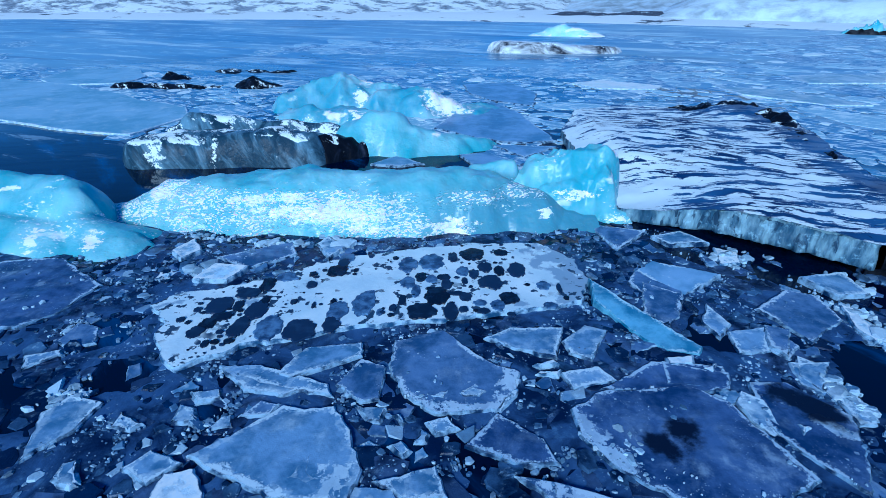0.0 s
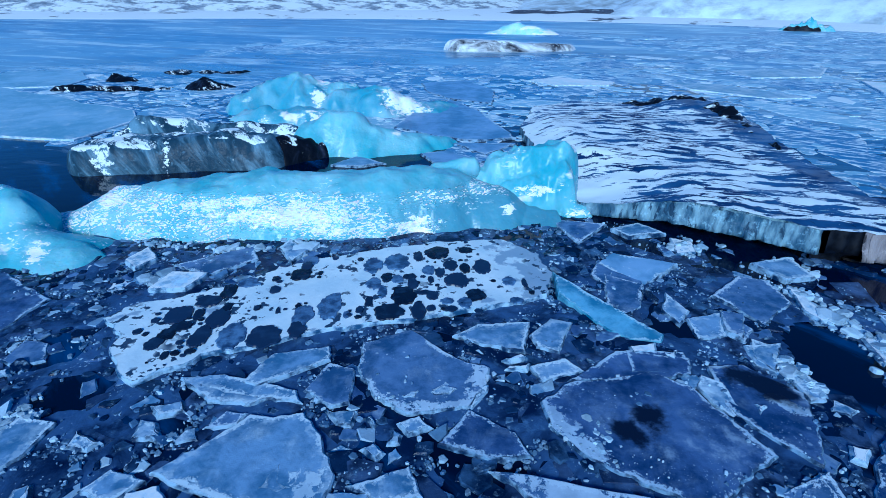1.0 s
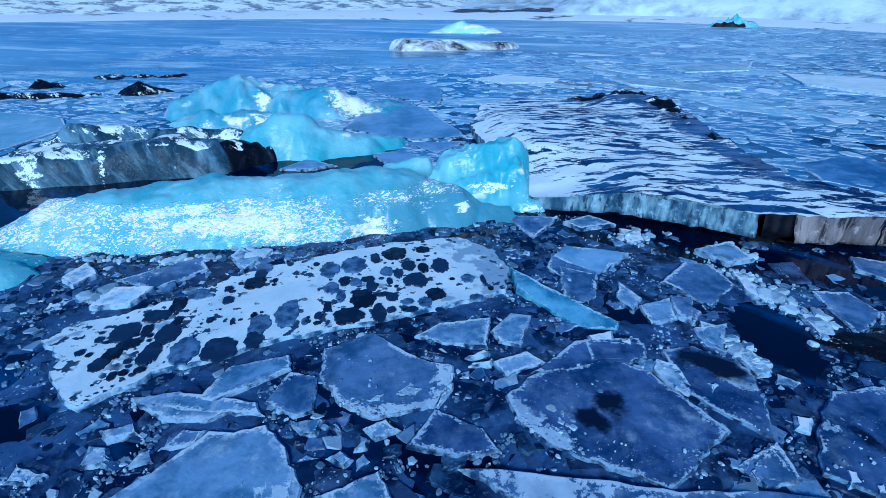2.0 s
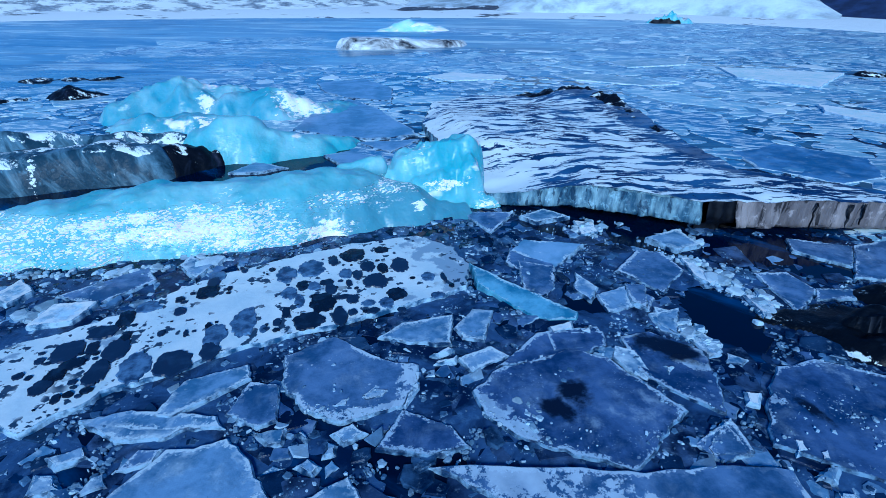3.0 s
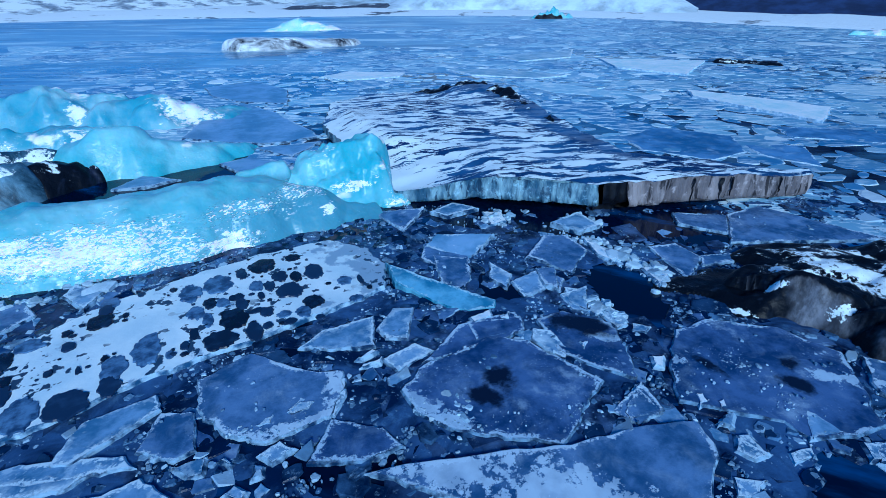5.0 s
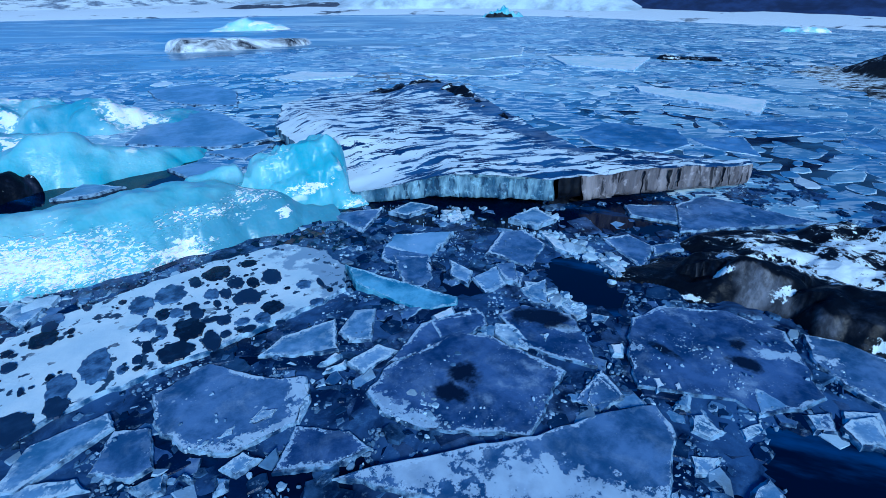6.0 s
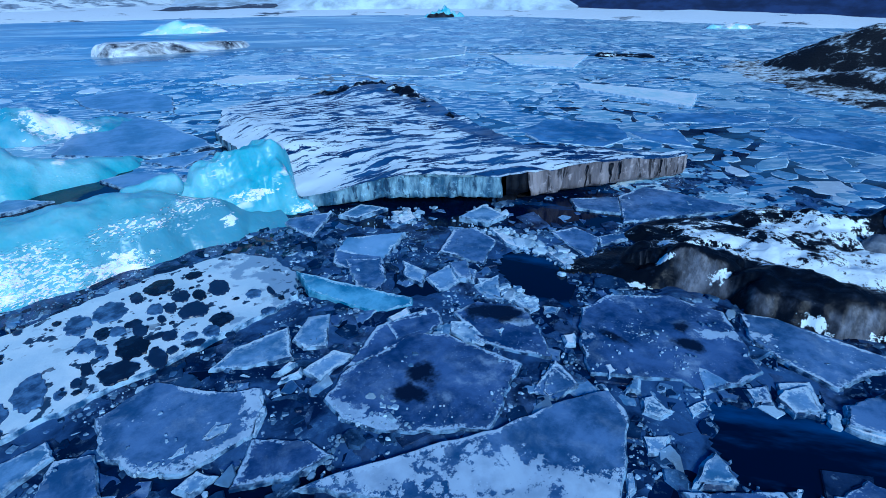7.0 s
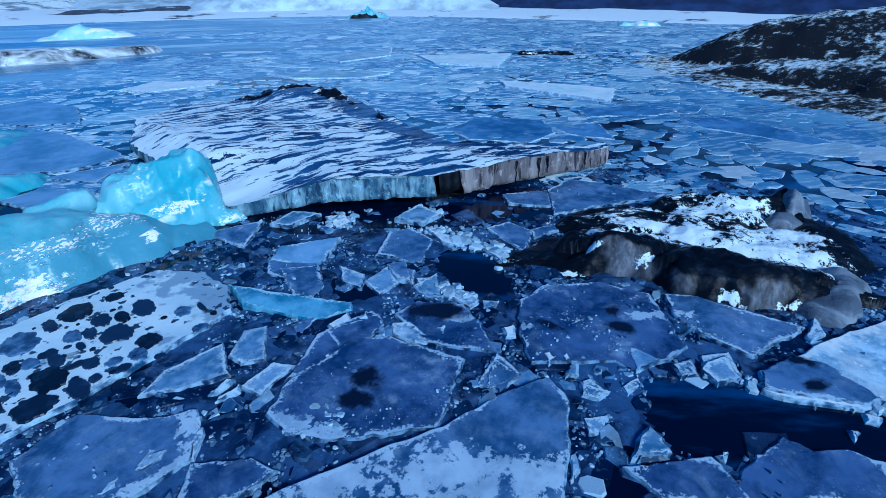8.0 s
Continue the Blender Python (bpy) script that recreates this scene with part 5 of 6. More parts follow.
floe("frost", [(1.97, 4.27), (2.40, 4.38), (2.33, 4.29), (2.05, 4.14)], 0.05, "small pale frosted piece of broken ice")
floe("snow", [(2.68, 4.87), (3.06, 4.91), (2.99, 4.73), (2.67, 4.71)], 0.09, "small white lump of crusted snow and ice")
floe("snow", [(3.04, 4.67), (3.27, 4.76), (3.15, 4.57)], 0.08, "small white lump of crusted snow and ice")
floe("frost", [(0.12, 4.26), (0.33, 4.43), (0.50, 4.27), (0.38, 4.18)], 0.06, "small pale frosted piece of broken ice")
floe("frost", [(-0.20, 4.25), (0.05, 4.31), (0.00, 4.13), (-0.15, 4.12)], 0.06, "small pale frosted piece of broken ice")
floe("frost", [(0.49, 4.18), (0.73, 4.54), (0.87, 4.48), (0.79, 4.20), (0.58, 3.95)], 0.05, "small pale frosted piece of broken ice")
floe("snow", [(5.58, 5.97), (5.70, 5.90), (5.65, 5.56), (5.62, 5.19), (5.46, 5.15), (5.41, 5.43)], 0.08, "small white lump of crusted snow and ice")
floe("snow", [(4.19, 2.52), (4.29, 2.47), (4.23, 2.33), (4.05, 2.33)], 0.09, "small white lump of crusted snow and ice")
floe("snow", [(4.30, 2.33), (4.42, 2.31), (4.34, 2.19), (4.23, 2.22)], 0.09, "small white lump of crusted snow and ice")
floe("snow", [(4.25, 3.20), (4.42, 3.12), (4.24, 2.95), (4.13, 3.03)], 0.08, "small white lump of crusted snow and ice")
floe("frost", [(4.34, 1.57), (4.69, 1.53), (4.55, 1.38), (4.23, 1.43)], 0.04, "small pale frosted piece of broken ice")
floe("frost", [(5.10, 1.33), (5.37, 1.19), (5.08, 1.03), (4.93, 1.14)], 0.05, "small pale frosted piece of broken ice")
floe("frost", [(3.13, 1.48), (3.26, 1.44), (3.07, 1.28), (2.83, 1.26)], 0.05, "small pale frosted piece of broken ice")
floe("snow", [(5.75, -0.42), (5.82, -0.60), (5.66, -0.59), (5.62, -0.48)], 0.07, "small white lump of crusted snow and ice")
floe("snow", [(5.38, -0.36), (5.42, -0.47), (5.24, -0.45)], 0.07, "small white lump of crusted snow and ice")
floe("snow", [(4.10, 0.47), (4.24, 0.39), (4.08, 0.37)], 0.08, "small white lump of crusted snow and ice")
floe("snow", [(3.64, 3.81), (3.79, 3.75), (3.62, 3.64)], 0.09, "small white lump of crusted snow and ice")
floe("frost", [(6.74, 0.31), (7.43, 0.38), (7.01, 0.15), (6.69, 0.25)], 0.07, "small pale frosted piece of broken ice")
floe("snow", [(4.65, 7.84), (4.95, 7.61), (4.82, 7.22), (4.48, 7.22)], 0.07, "small white lump of crusted snow and ice")
floe("frost", [(5.10, 1.86), (5.34, 1.80), (4.92, 1.49), (4.75, 1.55)], 0.05, "small pale frosted piece of broken ice")
floe("slate", [(-1.90, 12.44), (-1.31, 13.11), (-0.51, 12.49), (-1.24, 12.26)], 0.05, "thin triangular plate afloat behind the blue iceberg")
floe("frost", [(-3.66, 3.10), (-3.68, 3.29), (-3.54, 3.35), (-3.35, 3.04), (-3.50, 3.02)], 0.08, "rough frosted lump of ice")
floe("frost", [(-2.87, 3.79), (-2.91, 4.09), (-2.71, 4.02), (-2.59, 3.82)], 0.05, "small frosted block in the brash")
floe("grey", [(-2.24, 3.88), (-2.04, 4.15), (-1.79, 4.10), (-1.85, 3.89)], 0.05, "flat blue-grey plate behind the pale wedge")
floe("frost", [(-1.50, 3.10), (-1.39, 3.39), (-1.28, 3.42), (-1.27, 3.19), (-1.14, 3.10), (-1.28, 3.03)], 0.10, "frosty broken sliver lying on the pale wedge")
floe("grey", [(-1.19, 4.21), (-1.03, 4.50), (-0.82, 4.30), (-0.83, 4.10)], 0.05, "wet triangular plate in the brash")
floe("grey", [(4.26, 5.55), (4.60, 5.48), (4.18, 4.85), (4.06, 5.07)], 0.05, "wet blue plate beside a frosted one")
floe("frost", [(4.14, 4.78), (4.64, 4.78), (4.22, 4.28), (4.06, 4.39)], 0.05, "pale plate lying at the edge of a dark pool")
floe("clear", [(1.73, 4.31), (2.48, 4.80), (3.34, 4.60), (3.20, 4.32), (2.46, 4.22)], 0.03, "dark wet plate of ice")
floe("frost", [(0.13, 4.24), (0.30, 4.36), (0.48, 4.28), (0.38, 4.16), (0.17, 4.17)], 0.09, "small pale chip lying on a dark plate")
floe("frost", [(-0.20, 4.19), (-0.07, 4.28), (0.05, 4.27), (-0.01, 4.14), (-0.15, 4.14)], 0.09, "small pale chip lying on a dark plate")
floe("frost", [(-0.58, 3.94), (-0.49, 3.96), (-0.42, 3.83), (-0.46, 3.78)], 0.05, "small pale frosted piece of broken ice")
floe("grey", [(3.74, 2.93), (3.73, 2.79), (3.70, 2.46), (3.28, 2.53), (3.30, 2.67)], 0.05, "clear pointed plate of ice")
floe("frost", [(4.01, 2.08), (4.22, 2.18), (4.41, 2.16), (4.19, 2.00)], 0.05, "rounded pale lump of ice")
floe("frost", [(3.89, 1.80), (4.11, 1.94), (4.24, 1.88), (4.16, 1.59), (3.96, 1.62)], 0.05, "rounded translucent lump of ice")
floe("frost", [(3.47, 1.01), (3.81, 1.10), (4.02, 1.08), (3.95, 0.90), (3.84, 0.77), (3.58, 0.93)], 0.09, "cluster of rounded pale ice")
floe("frost", [(5.21, 1.03), (5.40, 1.04), (5.70, 0.91), (5.38, 0.65), (5.10, 0.80)], 0.10, "frosted block beside the open water")
floe("grey", [(5.20, 1.28), (5.40, 1.19), (5.13, 1.00), (4.97, 1.09)], 0.05, "small upright blue plate")
MELT_A = [(-3.19, 5.93, 0.19, 0.22), (-2.91, 5.92, 0.07, 0.14), (-2.62, 5.82, 0.15, 0.23), (-2.57, 6.05, 0.06, 0.12), (-2.88, 6.26, 0.20, 0.15), (-3.44, 5.82, 0.06, 0.06), (-3.57, 5.58, 0.06, 0.06), (-3.05, 5.66, 0.14, 0.10), (-3.26, 5.30, 0.11, 0.14), (-3.17, 5.50, 0.11, 0.13), (-2.73, 5.42, 0.12, 0.25), (-1.91, 5.36, 0.22, 0.25), (-2.94, 5.31, 0.05, 0.05), (-3.03, 5.06, 0.05, 0.08), (-2.92, 5.10, 0.06, 0.05), (-2.75, 5.12, 0.07, 0.05), (-2.67, 6.50, 0.11, 0.20), (-2.06, 6.81, 0.06, 0.07), (-2.01, 6.49, 0.08, 0.10), (-2.16, 6.02, 0.05, 0.07), (-1.70, 6.93, 0.17, 0.19), (-1.65, 7.15, 0.09, 0.17)]
MELT_B = [(-1.53, 5.47, 0.12, 0.18), (-0.62, 6.07, 0.06, 0.13), (-0.74, 5.87, 0.06, 0.08), (-0.75, 5.70, 0.05, 0.04), (-0.34, 5.80, 0.21, 0.21), (-0.13, 6.19, 0.19, 0.26), (0.07, 5.80, 0.10, 0.23), (-0.38, 6.72, 0.09, 0.14), (0.01, 6.51, 0.08, 0.16), (-0.03, 6.72, 0.11, 0.08), (0.12, 7.37, 0.08, 0.17), (0.44, 6.81, 0.08, 0.15), (0.29, 6.61, 0.05, 0.10), (0.16, 6.25, 0.12, 0.06), (0.29, 6.16, 0.09, 0.12)]
MELT_D = [(0.45, 7.47, 0.21, 0.23), (0.63, 7.03, 0.12, 0.17), (0.85, 6.92, 0.08, 0.16), (0.68, 6.56, 0.19, 0.22), (1.13, 6.96, 0.14, 0.23), (0.92, 6.12, 0.14, 0.17), (0.53, 5.80, 0.08, 0.07), (1.69, 6.40, 0.04, 0.14), (0.93, 7.53, 0.12, 0.12), (-1.23, 7.41, 0.05, 0.06), (0.90, 5.72, 0.06, 0.05), (0.25, 5.84, 0.07, 0.07), (-1.86, 5.94, 0.03, 0.08), (-1.60, 6.04, 0.04, 0.06), (-1.41, 6.93, 0.04, 0.06), (-0.82, 7.33, 0.05, 0.06)]
MELT_C = [(-2.33, 5.40, 0.18, 0.28), (-2.45, 6.72, 0.16, 0.14), (-1.62, 7.33, 0.13, 0.16), (-1.50, 5.78, 0.14, 0.26), (-1.15, 6.01, 0.17, 0.31), (-0.91, 5.77, 0.05, 0.08), (-0.57, 6.55, 0.11, 0.18), (-0.44, 6.31, 0.07, 0.18), (-0.61, 7.12, 0.15, 0.25), (-0.22, 7.21, 0.21, 0.27), (-0.22, 6.66, 0.10, 0.12), (0.28, 6.90, 0.10, 0.16), (0.74, 5.94, 0.11, 0.13), (0.49, 6.00, 0.10, 0.07), (1.48, 5.94, 0.10, 0.08), (1.47, 6.48, 0.11, 0.13)]


# spotted floe
rng = np.random.default_rng(5)
(v, f, r), (ev, ef) = slab_mesh(facing_up(SPOTTED), 0.08, 0.14, rng, size=0.10, amp=0.02, lift=0.008)
spotted = tagged(centred("spotted_floe", v, f, POCKED, True, {"rim": r}), "white snow-covered floe pitted with dark melt spots", "ice floe", kind="thing")
under(centred("broken_edge", ev, ef, EDGE["snow"]), spotted)
FLOES.append(SPOTTED)


def melt_spot(parent, x, y, rx, ry, z, mat=MELT, name="melt_spot", label="", turn=0.0, wild=0.26):
    """A shallow uneven patch sunk in or frozen onto a floe."""
    n = 40
    cr, sr = math.cos(radians(turn)), math.sin(radians(turn))
    verts = [(x, y, z + 0.014)]
    for dz, s in ((0.014, 0.55), (0.012, 0.93), (-0.006, 1.0)):
        for k in range(n):
            a = 2 * math.pi * k / n
            g = s * (1 + wild * noise.noise(Vector((math.cos(a) * 1.6 + x * 7, math.sin(a) * 1.6 + y * 7, 0))) + wild * 0.6 * noise.noise(Vector((math.cos(a) * 4.5 + x * 5, math.sin(a) * 4.5 + y * 5, 2))) + wild * 0.5 * noise.noise(Vector((math.cos(a) * 11 + x * 3, math.sin(a) * 11, 4))))
            u, w = rx * g * math.cos(a), ry * g * math.sin(a)
            verts.append((x + u * cr - w * sr, y + u * sr + w * cr, z + dz))
    faces = [(0, 1 + k, 1 + (k + 1) % n) for k in range(n)]
    faces += [(1 + r * n + k, 1 + (r + 1) * n + k, 1 + (r + 1) * n + (k + 1) % n, 1 + r * n + (k + 1) % n) for r in range(2) for k in range(n)]
    attrs = {"rim": [0.6] * len(verts)}
    ob = under(centred(name, verts, faces, mat, False, attrs), parent)
    if label:
        ob["label"] = label


for q in MELT_A + MELT_B + MELT_D:
    melt_spot(spotted, *q, 0.085)
for q in MELT_C:
    melt_spot(spotted, *q, 0.083, MELT_BLUE, label="bluish half-frozen melt spot")
rng = np.random.default_rng(41)
for q in MELT_A + MELT_B + MELT_D:
    a, far, size = rng.uniform(0, 6.283), rng.uniform(1.3, 2.4), rng.uniform(0.016, 0.045)
    x, y = q[0] + math.cos(a) * (far * q[2] + 0.04), q[1] + math.sin(a) * (far * q[3] + 0.04)
    if inside(np.array([x]), np.array([y]), SPOTTED)[0]:
        melt_spot(spotted, x, y, size, size * rng.uniform(0.6, 1.1), 0.0835)


# ---------- open pools ----------
POOL_A = [(4.89, 5.1), (5.45, 5.23), (5.68, 4.56), (5.32, 3.79), (4.89, 3.53), (4.6, 3.76), (4.6, 4.42)]
POOL_B = [(4.59, 1.41), (5.13, 0.92), (5.5, 0.16), (5.97, -0.61), (6.42, -1.17), (5.58, -1.22), (5.21, -0.7), (4.85, -0.19), (4.81, 0.09), (4.07, 0.33), (3.93, 0.75), (4.15, 1.14)]
POOL_D = [(6.23, 7.0), (6.7, 6.54), (7.55, 6.37), (9.33, 5.9), (8.99, 5.76), (7.9, 5.92), (7.2, 5.77), (6.58, 6.19), (6.2, 6.79)]
POOL_E = [(3.27, 9.01), (3.6, 9.2), (4.25, 8.86), (5.22, 8.2), (5.85, 7.55), (6.5, 7.11), (6.17, 6.89), (5.58, 7.41), (4.94, 8.04), (3.84, 8.63)]
POOL_C = [(-17.27, 17.16), (-15.11, 17.33), (-12.37, 16.11), (-10.01, 15.36), (-7.89, 15.37), (-6.56, 12.00), (-6.56, 10.94), (-7.32, 9.85), (-9.13, 11.31), (-10.77, 11.00), (-13.50, 11.30)]


# ---------- brash ice between the floes ----------
def chip(rng, cx, cy, size, z, thick, sides, lean, slim=0.6, lip=0.02):
    """One broken piece: an uneven many-cornered plate with a worn upper edge."""
    a = (np.arange(sides) + rng.uniform(-0.32, 0.32, sides)) * 2 * math.pi / sides
    rad = size * rng.uniform(0.7, 1.0, sides)
    st, turn = rng.uniform(slim, 1.0), rng.uniform(0, math.pi)
    x, y = rad * np.cos(a), rad * np.sin(a) * st
    x, y = x * math.cos(turn) - y * math.sin(turn), x * math.sin(turn) + y * math.cos(turn)
    tx, ty = rng.normal(0, lean, 2)
    out = []
    for s, dz in ((1 - min(0.3, lip / size), 0.0), (1.0, -min(0.015, size * 0.2)), (1.04, -thick)):
        out += [(cx + x[k] * s, cy + y[k] * s, z + (x[k] * tx + y[k] * ty if dz > -thick else 0) + dz) for k in range(sides)]
    return out


def chip_faces(o, sides):
    f = [tuple(o + k for k in range(sides))]
    for r in range(2):
        f += [(o + r * sides + k, o + (r + 1) * sides + k, o + (r + 1) * sides + (k + 1) % sides, o + r * sides + (k + 1) % sides) for k in range(sides)]
    return f


def within(x, y, poly):
    hit = False
    x0, y0 = poly[-1]
    for x1, y1 in poly:
        if (y0 > y) != (y1 > y) and x < (x1 - x0) * (y - y0) / (y1 - y0) + x0:
            hit = not hit
        x0, y0 = x1, y1
    return hit


def keep_out(x, y):
    if y > 20 or x > 13:
        return False
    if (-7 < x < 3.3 and 8.7 < y < 12.4) or (x < -5.6 and 8.2 < y < 12) or (-8.6 < x < 1.4 and 8.9 < y < 13.7):
        return True
    return any(within(x, y, poly) for poly in (POOL_A, POOL_B, POOL_C, POOL_D, POOL_E, SLAB, SPOTTED))


BOXES = [(min(q[0] for q in p), max(q[0] for q in p), min(q[1] for q in p), max(q[1] for q in p), p) for p in FLOES]


def on_floe(x, y):
    return any(a < x < b and c < y < d and within(x, y, p) for a, b, c, d, p in BOXES)


# open leads: x, y, half length, half width, turn
OPEN_WATER = [(5.0, 7.3, 2.4, 0.7, -40), (7.6, 5.4, 1.6, 0.5, -20), (-3.9, 4.6, 0.5, 0.35, 0), (-4.5, 5.4, 0.4, 0.4, 0), (3.6, 5.4, 0.5, 0.4, 0), (-5.2, 4.0, 0.7, 0.5, 20), (0.3, 3.6, 0.3, 0.2, 0), (3.2, 0.9, 0.5, 0.3, 40), (-2.4, 4.5, 0.3, 0.15, 0)]


def lead(x, y):
    """How open the water is here, 0 to 1."""
    most = 0.0
    for cx, cy, rx, ry, turn in OPEN_WATER:
        c, s = math.cos(radians(turn)), math.sin(radians(turn))
        u, w = (x - cx) * c + (y - cy) * s, -(x - cx) * s + (y - cy) * c
        most = max(most, min(1.0, 1.6 - 1.2 * math.hypot(u / rx, w / ry)))
    return max(0.0, most)


def brash(count, seed, lo, hi, z0, z1, mean, sd, lean, name, label, mat, gather=(-0.9, 0.15), grainy=0.9, single=0):
    rng = np.random.default_rng(seed)
    verts, faces = [], []
    made = 0
    while made < count:
        x, y = rng.uniform(lo[0], hi[0]), rng.uniform(lo[1], hi[1])
        if keep_out(x, y):
            continue
        if x + y < -6.5 or math.hypot(x, y) > 14:
            continue
        dens = noise.noise(Vector((x * grainy, y * grainy, seed)))
        if lead(x, y) * 0.9 > rng.uniform() or dens < rng.uniform(*gather):
            continue
        size = min(0.5, mean * math.exp(rng.normal(0, sd)))
        lift = 0.0
        if mean < 0.1 and on_floe(x, y):
            if mean > 0.03 or rng.uniform() > 0.12:
                continue
            lift = 0.035
        s = int(rng.integers(4, 8))
        o = len(verts)
        piece = chip(rng, x, y, size, lift + rng.uniform(z0, z1), 0.06 + size * 0.2, s, lean)
        made += 1
        if single and size > 0.17 and x + y > 2.2 and math.hypot(x, y) < 9.5 and not on_floe(x, y):
            single -= 1
            tagged(centred("brash_plate", piece, chip_faces(0, s), mat), "dark wet plate of ice awash between floes", "ice plate", "plates awash between the floes", "thing")
            continue
        verts += piece
        faces += chip_faces(o, s)
    tagged(new(name, mesh_of(name, verts, faces, mat)), label, "brash ice", kind="stuff")


def slush(cell, seed):
    """Thin refrozen slush between the floes, with holes where the water shows."""
    gx, gy = np.meshgrid(np.arange(-11, 12, cell), np.arange(-6, 9.3, cell))
    height = np.zeros_like(gx)
    for j in range(gx.shape[0]):
        for i in range(gx.shape[1]):
            x, y = gx[j, i], gy[j, i]
            height[j, i] = 0.010 + 0.030 * noise.fractal(Vector((x * 0.9, y * 0.9, seed)), 0.8, 2.1, 4) + 0.010 * noise.noise(Vector((x * 6, y * 6, seed)))
    height = np.minimum(height, 0.020)
    for x, y, rx, ry, turn in OPEN_WATER:
        c, s = math.cos(radians(turn)), math.sin(radians(turn))
        u, w = (gx - x) * c + (gy - y) * s, -(gx - x) * s + (gy - y) * c
        height -= 0.05 * np.clip(1.2 - np.sqrt((u / rx) ** 2 + (w / ry) ** 2), 0, 1)
    keep = (gx + gy > -6.5) & (np.hypot(gx, gy) < 14)
    for poly in (POOL_A, POOL_B, POOL_C, POOL_D, POOL_E, SLAB):
        keep &= ~inside(gx, gy, poly)
    index = np.arange(gx.size).reshape(gx.shape)
    quad = np.stack([index[:-1, :-1], index[:-1, 1:], index[1:, 1:], index[1:, :-1]], -1).reshape(-1, 4)
    quad = quad[keep.ravel()[quad].all(1) & (height.ravel()[quad] > -0.004).any(1)]
    used, back = np.unique(quad, return_inverse=True)
    verts = np.stack([gx.ravel(), gy.ravel(), height.ravel()], 1)[used]
    tagged(new("refrozen_slush", mesh_of("refrozen_slush", verts, back.reshape(-1, 4), SLUSH, True)), "thin murky blue slush refrozen between the floes", "slush ice", kind="stuff")


slush(0.055, 8.0)
brash(1500, 3, (-11, -6), (12, 9.2), 0.006, 0.022, 0.25, 0.45, 0.012, "brash_plates", "dark translucent broken ice plates awash in the water", AWASH, single=290)
brash(4800, 4, (-11, -6), (12, 9.2), 0.008, 0.035, 0.088, 0.5, 0.10, "brash_ice", "broken ice fragments drifting between the floes", BRASH)
brash(12000, 5, (-9, -5), (11, 9.2), 0.020, 0.034, 0.021, 0.6, 0.15, "crushed_ice", "white crumbs of crushed ice heaped over the brash", CRUMB, (0.05, 0.45), 2.3)


# ---------- loose plates that can be told apart ----------
def loose_plates(count, seed, lo, hi, order=(0, 1, 1, 2, 2, 0, 1, 2), apart=0.08):
    rng = np.random.default_rng(seed)
    kinds = [("clear", "dark wet plate of broken lake ice"), ("grey", "blue-grey plate of broken lake ice"), ("frost", "pale frosted piece of broken ice"), ("snow", "small white lump of crusted ice")]
    protos = []
    for k in range(16):
        style, label = kinds[order[k % 8]]
        sides = int(rng.integers(4, 7))
        a = (np.arange(sides) + rng.uniform(-0.3, 0.3, sides)) * 2 * math.pi / sides
        out = [(math.cos(t) * rng.uniform(0.12, 0.2), math.sin(t) * rng.uniform(0.10, 0.17)) for t in a]
        (v, f, r), (ev, ef) = slab_mesh(facing_up(out), 0.03, 0.06, rng, size=0.05, amp=0.006, bevel=0.012, lift=0.006, wave=6.0)
        ob = new("loose_ice_plate")
        face = new("ice_surface", mesh_of("ice_surface", v, f, ICE[style], True, {"rim": np.clip(r * 0.8, 0, 1)}))
        edge = new("broken_edge", mesh_of("broken_edge", ev, ef, EDGE[style]))
        face.parent = edge.parent = ob
        tagged(ob, label, "ice plate", "loose ice plates between the floes", "thing")
        protos.append(ob)
    used = []
    made = 0
    while made < count:
        x, y = rng.uniform(lo[0], hi[0]), rng.uniform(lo[1], hi[1])
        if x + y < 0.8 or keep_out(x, y) or on_floe(x, y):
            continue
        if any((x - u) ** 2 + (y - w) ** 2 < apart for u, w in used) or (5.6 < x and 0.1 < y < 4.2):
            continue
        used.append((x, y))
        m = pose(x, y, rng.uniform(-0.030, -0.010), rng.normal(0, 4), rng.normal(0, 4), rng.uniform(0, 360))
        ob = protos[made % 16]
        if made < 16:
            ob.matrix_basis = m
        else:
            k = rng.uniform(0.5, 1.3)
            copy_thing(ob, m).scale = (k, k * rng.uniform(0.8, 1.1), 1)
        made += 1


loose_plates(290, 12, (-8, -1.2), (9.5, 9.0))
loose_plates(48, 15, (-6.2, 6.9), (-1.2, 8.5), (2, 2, 3, 1, 2, 2, 3, 1), 0.10)


def snow_trails(seed, lines, low, name, label, spread=0.02, lying=False):
    """Lumps of crusted snow strung along lines, or lying on the floes alone: (points), count, mean size."""
    rng = np.random.default_rng(seed)
    verts, faces = [], []
    for line, count, mean in lines:
        for k in range(count):
            i = int(rng.integers(0, len(line) - 1))
            f = rng.uniform()
            x = line[i][0] + (line[i + 1][0] - line[i][0]) * f + rng.normal(0, spread + mean * 1.3)
            y = line[i][1] + (line[i + 1][1] - line[i][1]) * f + rng.normal(0, spread + mean * 1.3)
            if lying and not on_floe(x, y):
                continue
            size = mean * math.exp(rng.normal(0, 0.55))
            sides = int(rng.integers(5, 9))
            o = len(verts)
            verts += chip(rng, x, y, size, rng.uniform(low, low + 0.012) + size * 0.25, 0.06 + size * 0.5, sides, 0.14, 0.5, size * 0.3)
            faces += chip_faces(o, sides)
    tagged(new(name, mesh_of(name, verts, faces, LUMP)), label, "snow crumbs", kind="stuff")


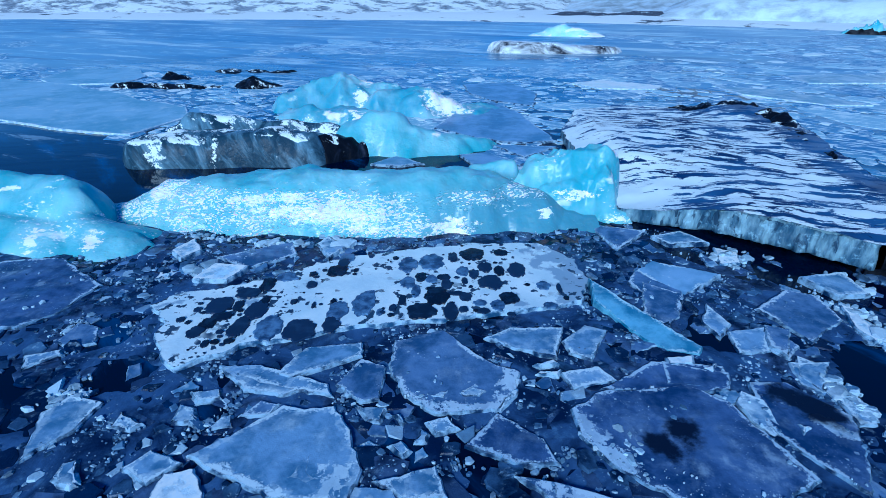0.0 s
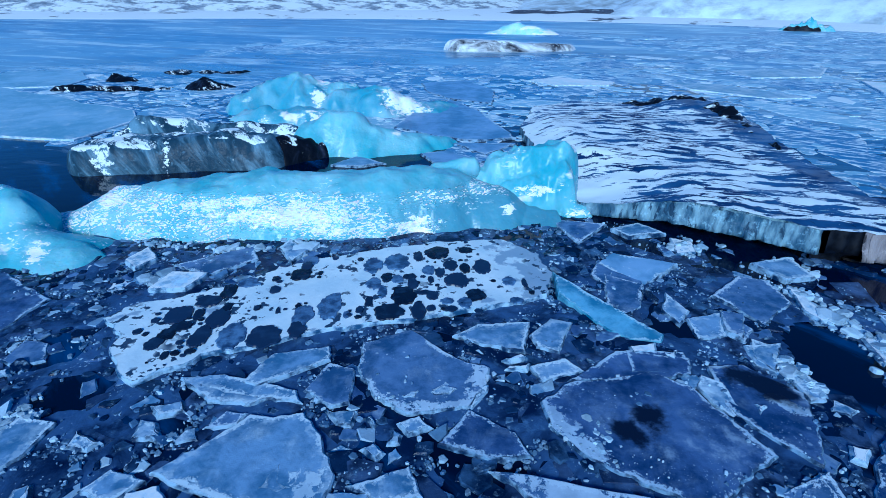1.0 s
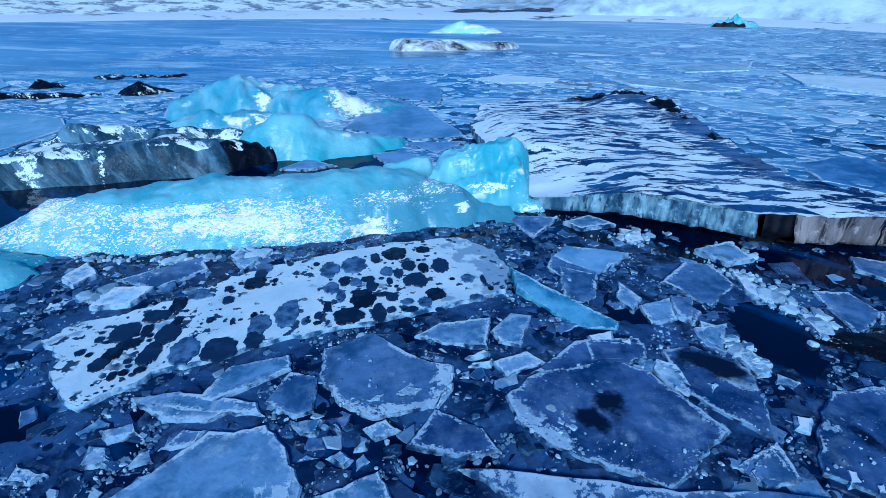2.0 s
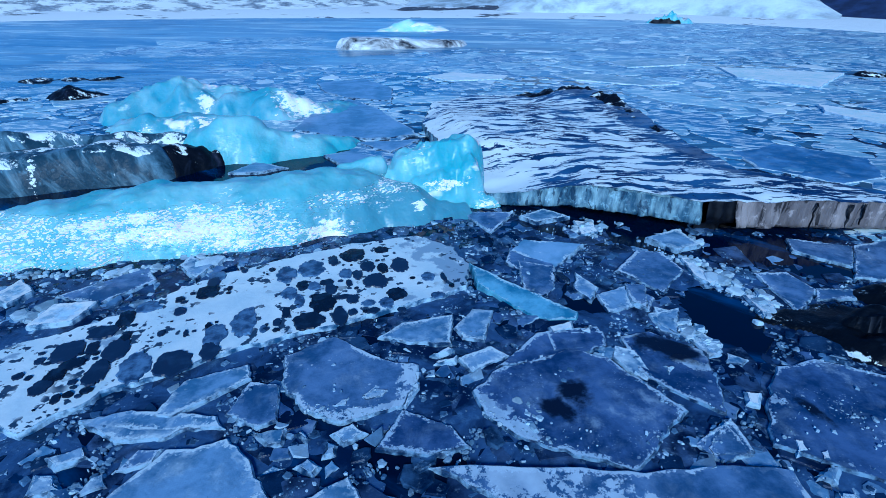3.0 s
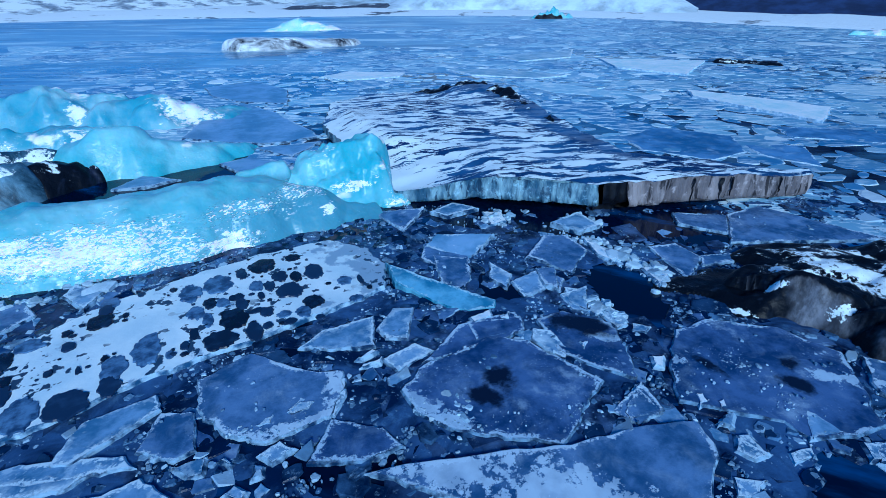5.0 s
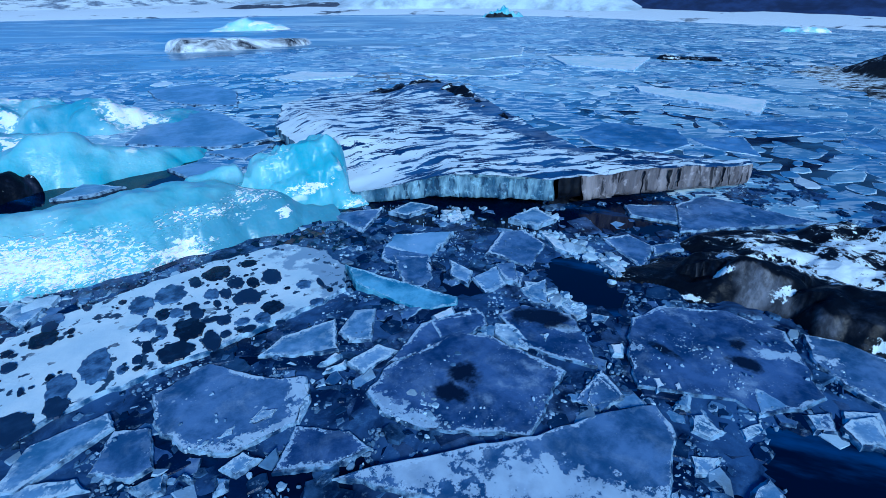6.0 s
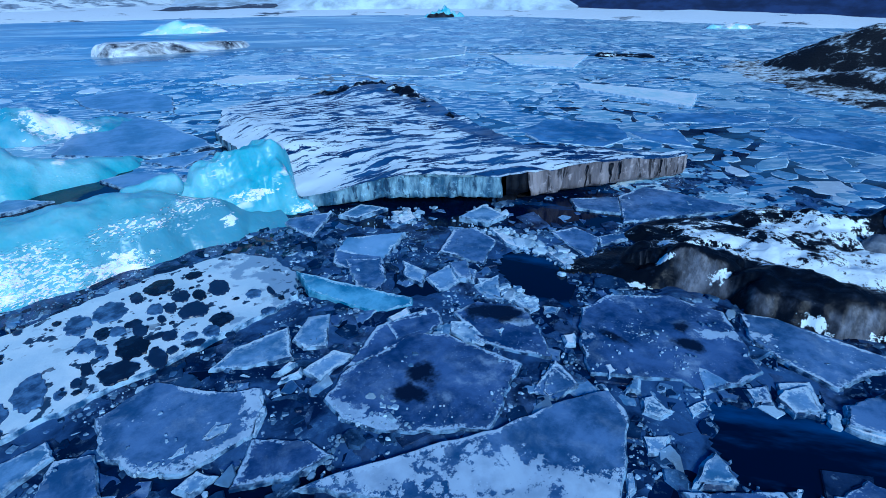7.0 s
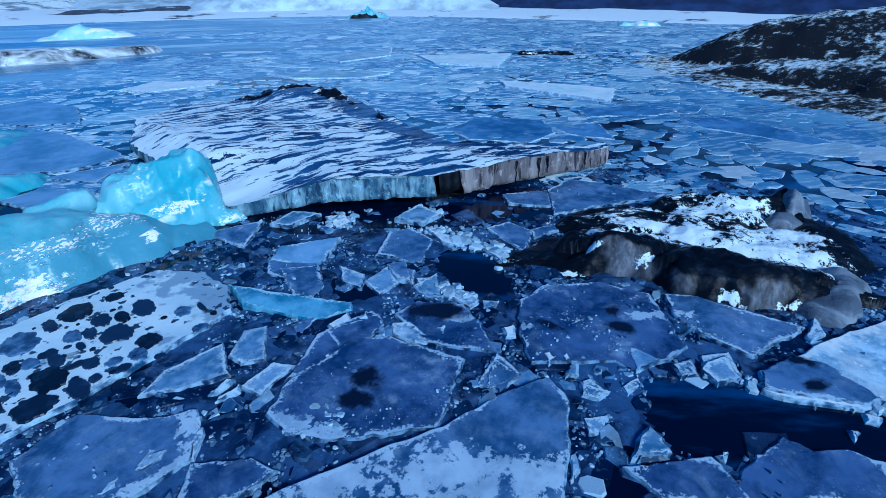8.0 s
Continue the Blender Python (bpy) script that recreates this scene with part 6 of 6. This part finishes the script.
TRAILS = [([(5.76, 6.03), (5.86, 5.29), (6.03, 4.57), (5.6, 4.31)], 70, 0.05),
          ([(4.48, 4.49), (4.47, 4.14), (4.48, 3.88)], 40, 0.04),
          ([(5.38, 0.59), (5.5, 0.28), (5.7, -0.2), (5.97, -0.59)], 60, 0.03),
          ([(5.44, 6.22), (5.67, 5.53), (5.69, 5.07), (5.87, 4.59)], 60, 0.045),
          ([(4.55, 7.52), (4.94, 7.47)], 25, 0.05),
          ([(6.12, 6.95), (6.32, 6.43)], 30, 0.04),
          ([(-4.73, 8.33), (-3.72, 8.1), (-2.47, 7.94)], 70, 0.05),
          ([(-2.15, 8.58), (-1.88, 7.99), (-1.6, 7.77)], 40, 0.06),
          ([(4.37, 7.47), (4.8, 7.58), (4.74, 7.09)], 40, 0.045),
          ([(-3.99, 6.98), (-3.62, 7.07)], 30, 0.06),
          ([(-4.39, 4.2), (-3.99, 4.16)], 40, 0.04),
          ([(4.43, 4.49), (4.46, 4.22), (4.53, 3.92)], 60, 0.04),
          ([(1.73, 3.65), (1.91, 3.35)], 30, 0.035)]
snow_trails(23, TRAILS, 0.028, "snow_crumbs", "white crusted snow lumps heaped along the cracks")
# fine crumbs blown onto the floes
SPRINKLES = [([(5.21, 2.96), (5.09, 2.47), (4.99, 2.04), (4.9, 1.65)], 70, 0.009),
             ([(6.25, 1.95), (6.13, 1.5), (5.93, 0.95)], 70, 0.011),
             ([(3.49, 3.19), (3.76, 3.0), (3.39, 2.69)], 50, 0.011),
             ([(2.63, 2.76), (3.03, 2.94), (3.47, 3.08)], 40, 0.008),
             ([(1.38, 3.94), (1.51, 3.49), (1.88, 3.06)], 40, 0.008),
             ([(1.22, 3.71), (1.63, 3.17), (2.29, 3.11)], 50, 0.009),
             ([(-0.43, 4.2), (-0.18, 4.07), (0.43, 4.03)], 50, 0.011),
             ([(4.06, 2.51), (4.81, 2.76), (5.11, 2.48)], 40, 0.011)]
snow_trails(29, SPRINKLES, 0.044, "snow_grains", "white snow grains scattered over the dark floes", 0.06, True)


# ---------- drift ice over the lagoon ----------
def drift(count, seed, single):
    rng = np.random.default_rng(seed)
    verts, faces, rim, grid = [], [], [], {}
    made = tries = 0
    while made < count and tries < 26000:
        r = 11 + 56 * rng.uniform(0, 1) ** 1.3
        az = radians(rng.uniform(-52, 100))
        x, y = r * math.sin(az), r * math.cos(az)
        if keep_out(x, y):
            continue
        right = min(1.0, max(0.0, (math.degrees(az) - 22) / 22))
        dens = noise.noise(Vector((x * 0.09, y * 0.09, 1.7))) + 0.75 * right - (0.03 * max(0, r - 24) + 0.1) * (1 - right)
        if dens < rng.uniform(-0.55, 0.6):
            continue
        size = min(2.8, max(0.12 + 0.007 * r, 0.36 * math.exp(rng.normal(0, 0.8)) * (0.7 + r / 26)))
        if r < 22 and math.degrees(az) > 40:
            size *= 1.7
        tries += 1
        cell = (int(x // 2.5), int(y // 2.5))
        near = [q for i in (-1, 0, 1) for j in (-1, 0, 1) for q in grid.get((cell[0] + i, cell[1] + j), ())]
        if any((x - u) ** 2 + (y - w) ** 2 < (0.46 * (size + k)) ** 2 for u, w, k in near):
            continue
        grid.setdefault(cell, []).append((x, y, size))
        s = int(rng.integers(6, 10))
        o = len(verts)
        piece = chip(rng, x, y, size, rng.uniform(0.005, 0.022), 0.1, s, 0.002, 0.35, min(0.10, size * 0.22))
        edge = [0.0] * s + [1.0] * (2 * s)
        made += 1
        if r < 24 and size > 0.34 and single:
            single -= 1
            tagged(centred("drift_floe", piece, chip_faces(0, s), DRIFT, False, {"rim": edge}), "flat blue drift floe with a white rim", "ice floe", "drift floes on the lagoon", "thing")
            continue
        verts += piece
        rim += edge
        faces += chip_faces(o, s)
    tagged(new("drift_ice", mesh_of("drift_ice", verts, faces, DRIFT, False, {"rim": rim})), "thin pale drift ice spread over the lagoon", "drift ice", kind="stuff")


drift(7500, 9, 290)

# dark ash-streaked pieces out on the drift ice
for box, line, label in (
        ((-16.2, 22.6, -9.0, 25.0), (-14.6, 23.6, -10.4, 23.6, 0.10, 0.14, 0.5, 0.4, 2.0), "low black ash-streaked floe among drift ice"),
        ((-10.4, 22.4, -6.4, 25.6), (-9.0, 23.8, -7.9, 23.7, 0.28, 0.22, 0.7, 0.6, 2.0), "small black lump of dirty ice"),
        ((-14.6, 24.8, -11.8, 27.2), (-13.4, 26.0, -12.9, 25.9, 0.28, 0.2, 0.5, 0.5, 2.0), "small dark stub of dirty ice"),
        ((-13.0, 26.6, -6.5, 29.6), (-11.5, 28.2, -8.2, 28.0, 0.08, 0.10, 0.5, 0.4, 2.0), "thin dark ash-streaked floe far out"),
        ((25.0, 16.4, 29.6, 20.4), (26.3, 19.2, 28.0, 17.5, 0.14, 0.16, 0.4, 0.4, 2.0), "thin dark floe on the drift ice")):
    berg("dirty_ice", box, 0.07, [line], ASH, label, warp=0.3, warp_scale=0.8, rough=0.35, rough_scale=1.2, seed=box[0])
berg("far_iceberg", (47, 20.5, 53, 27), 0.12, [(48.9, 24.6, 50.8, 22.5, 0.3, 0.35, 0.6, 0.6, 1.8)], BLUE_FAR, "small pale turquoise ice far out on the lagoon", warp=0.4, warp_scale=0.6, rough=0.3, rough_scale=0.8, seed=17.0)
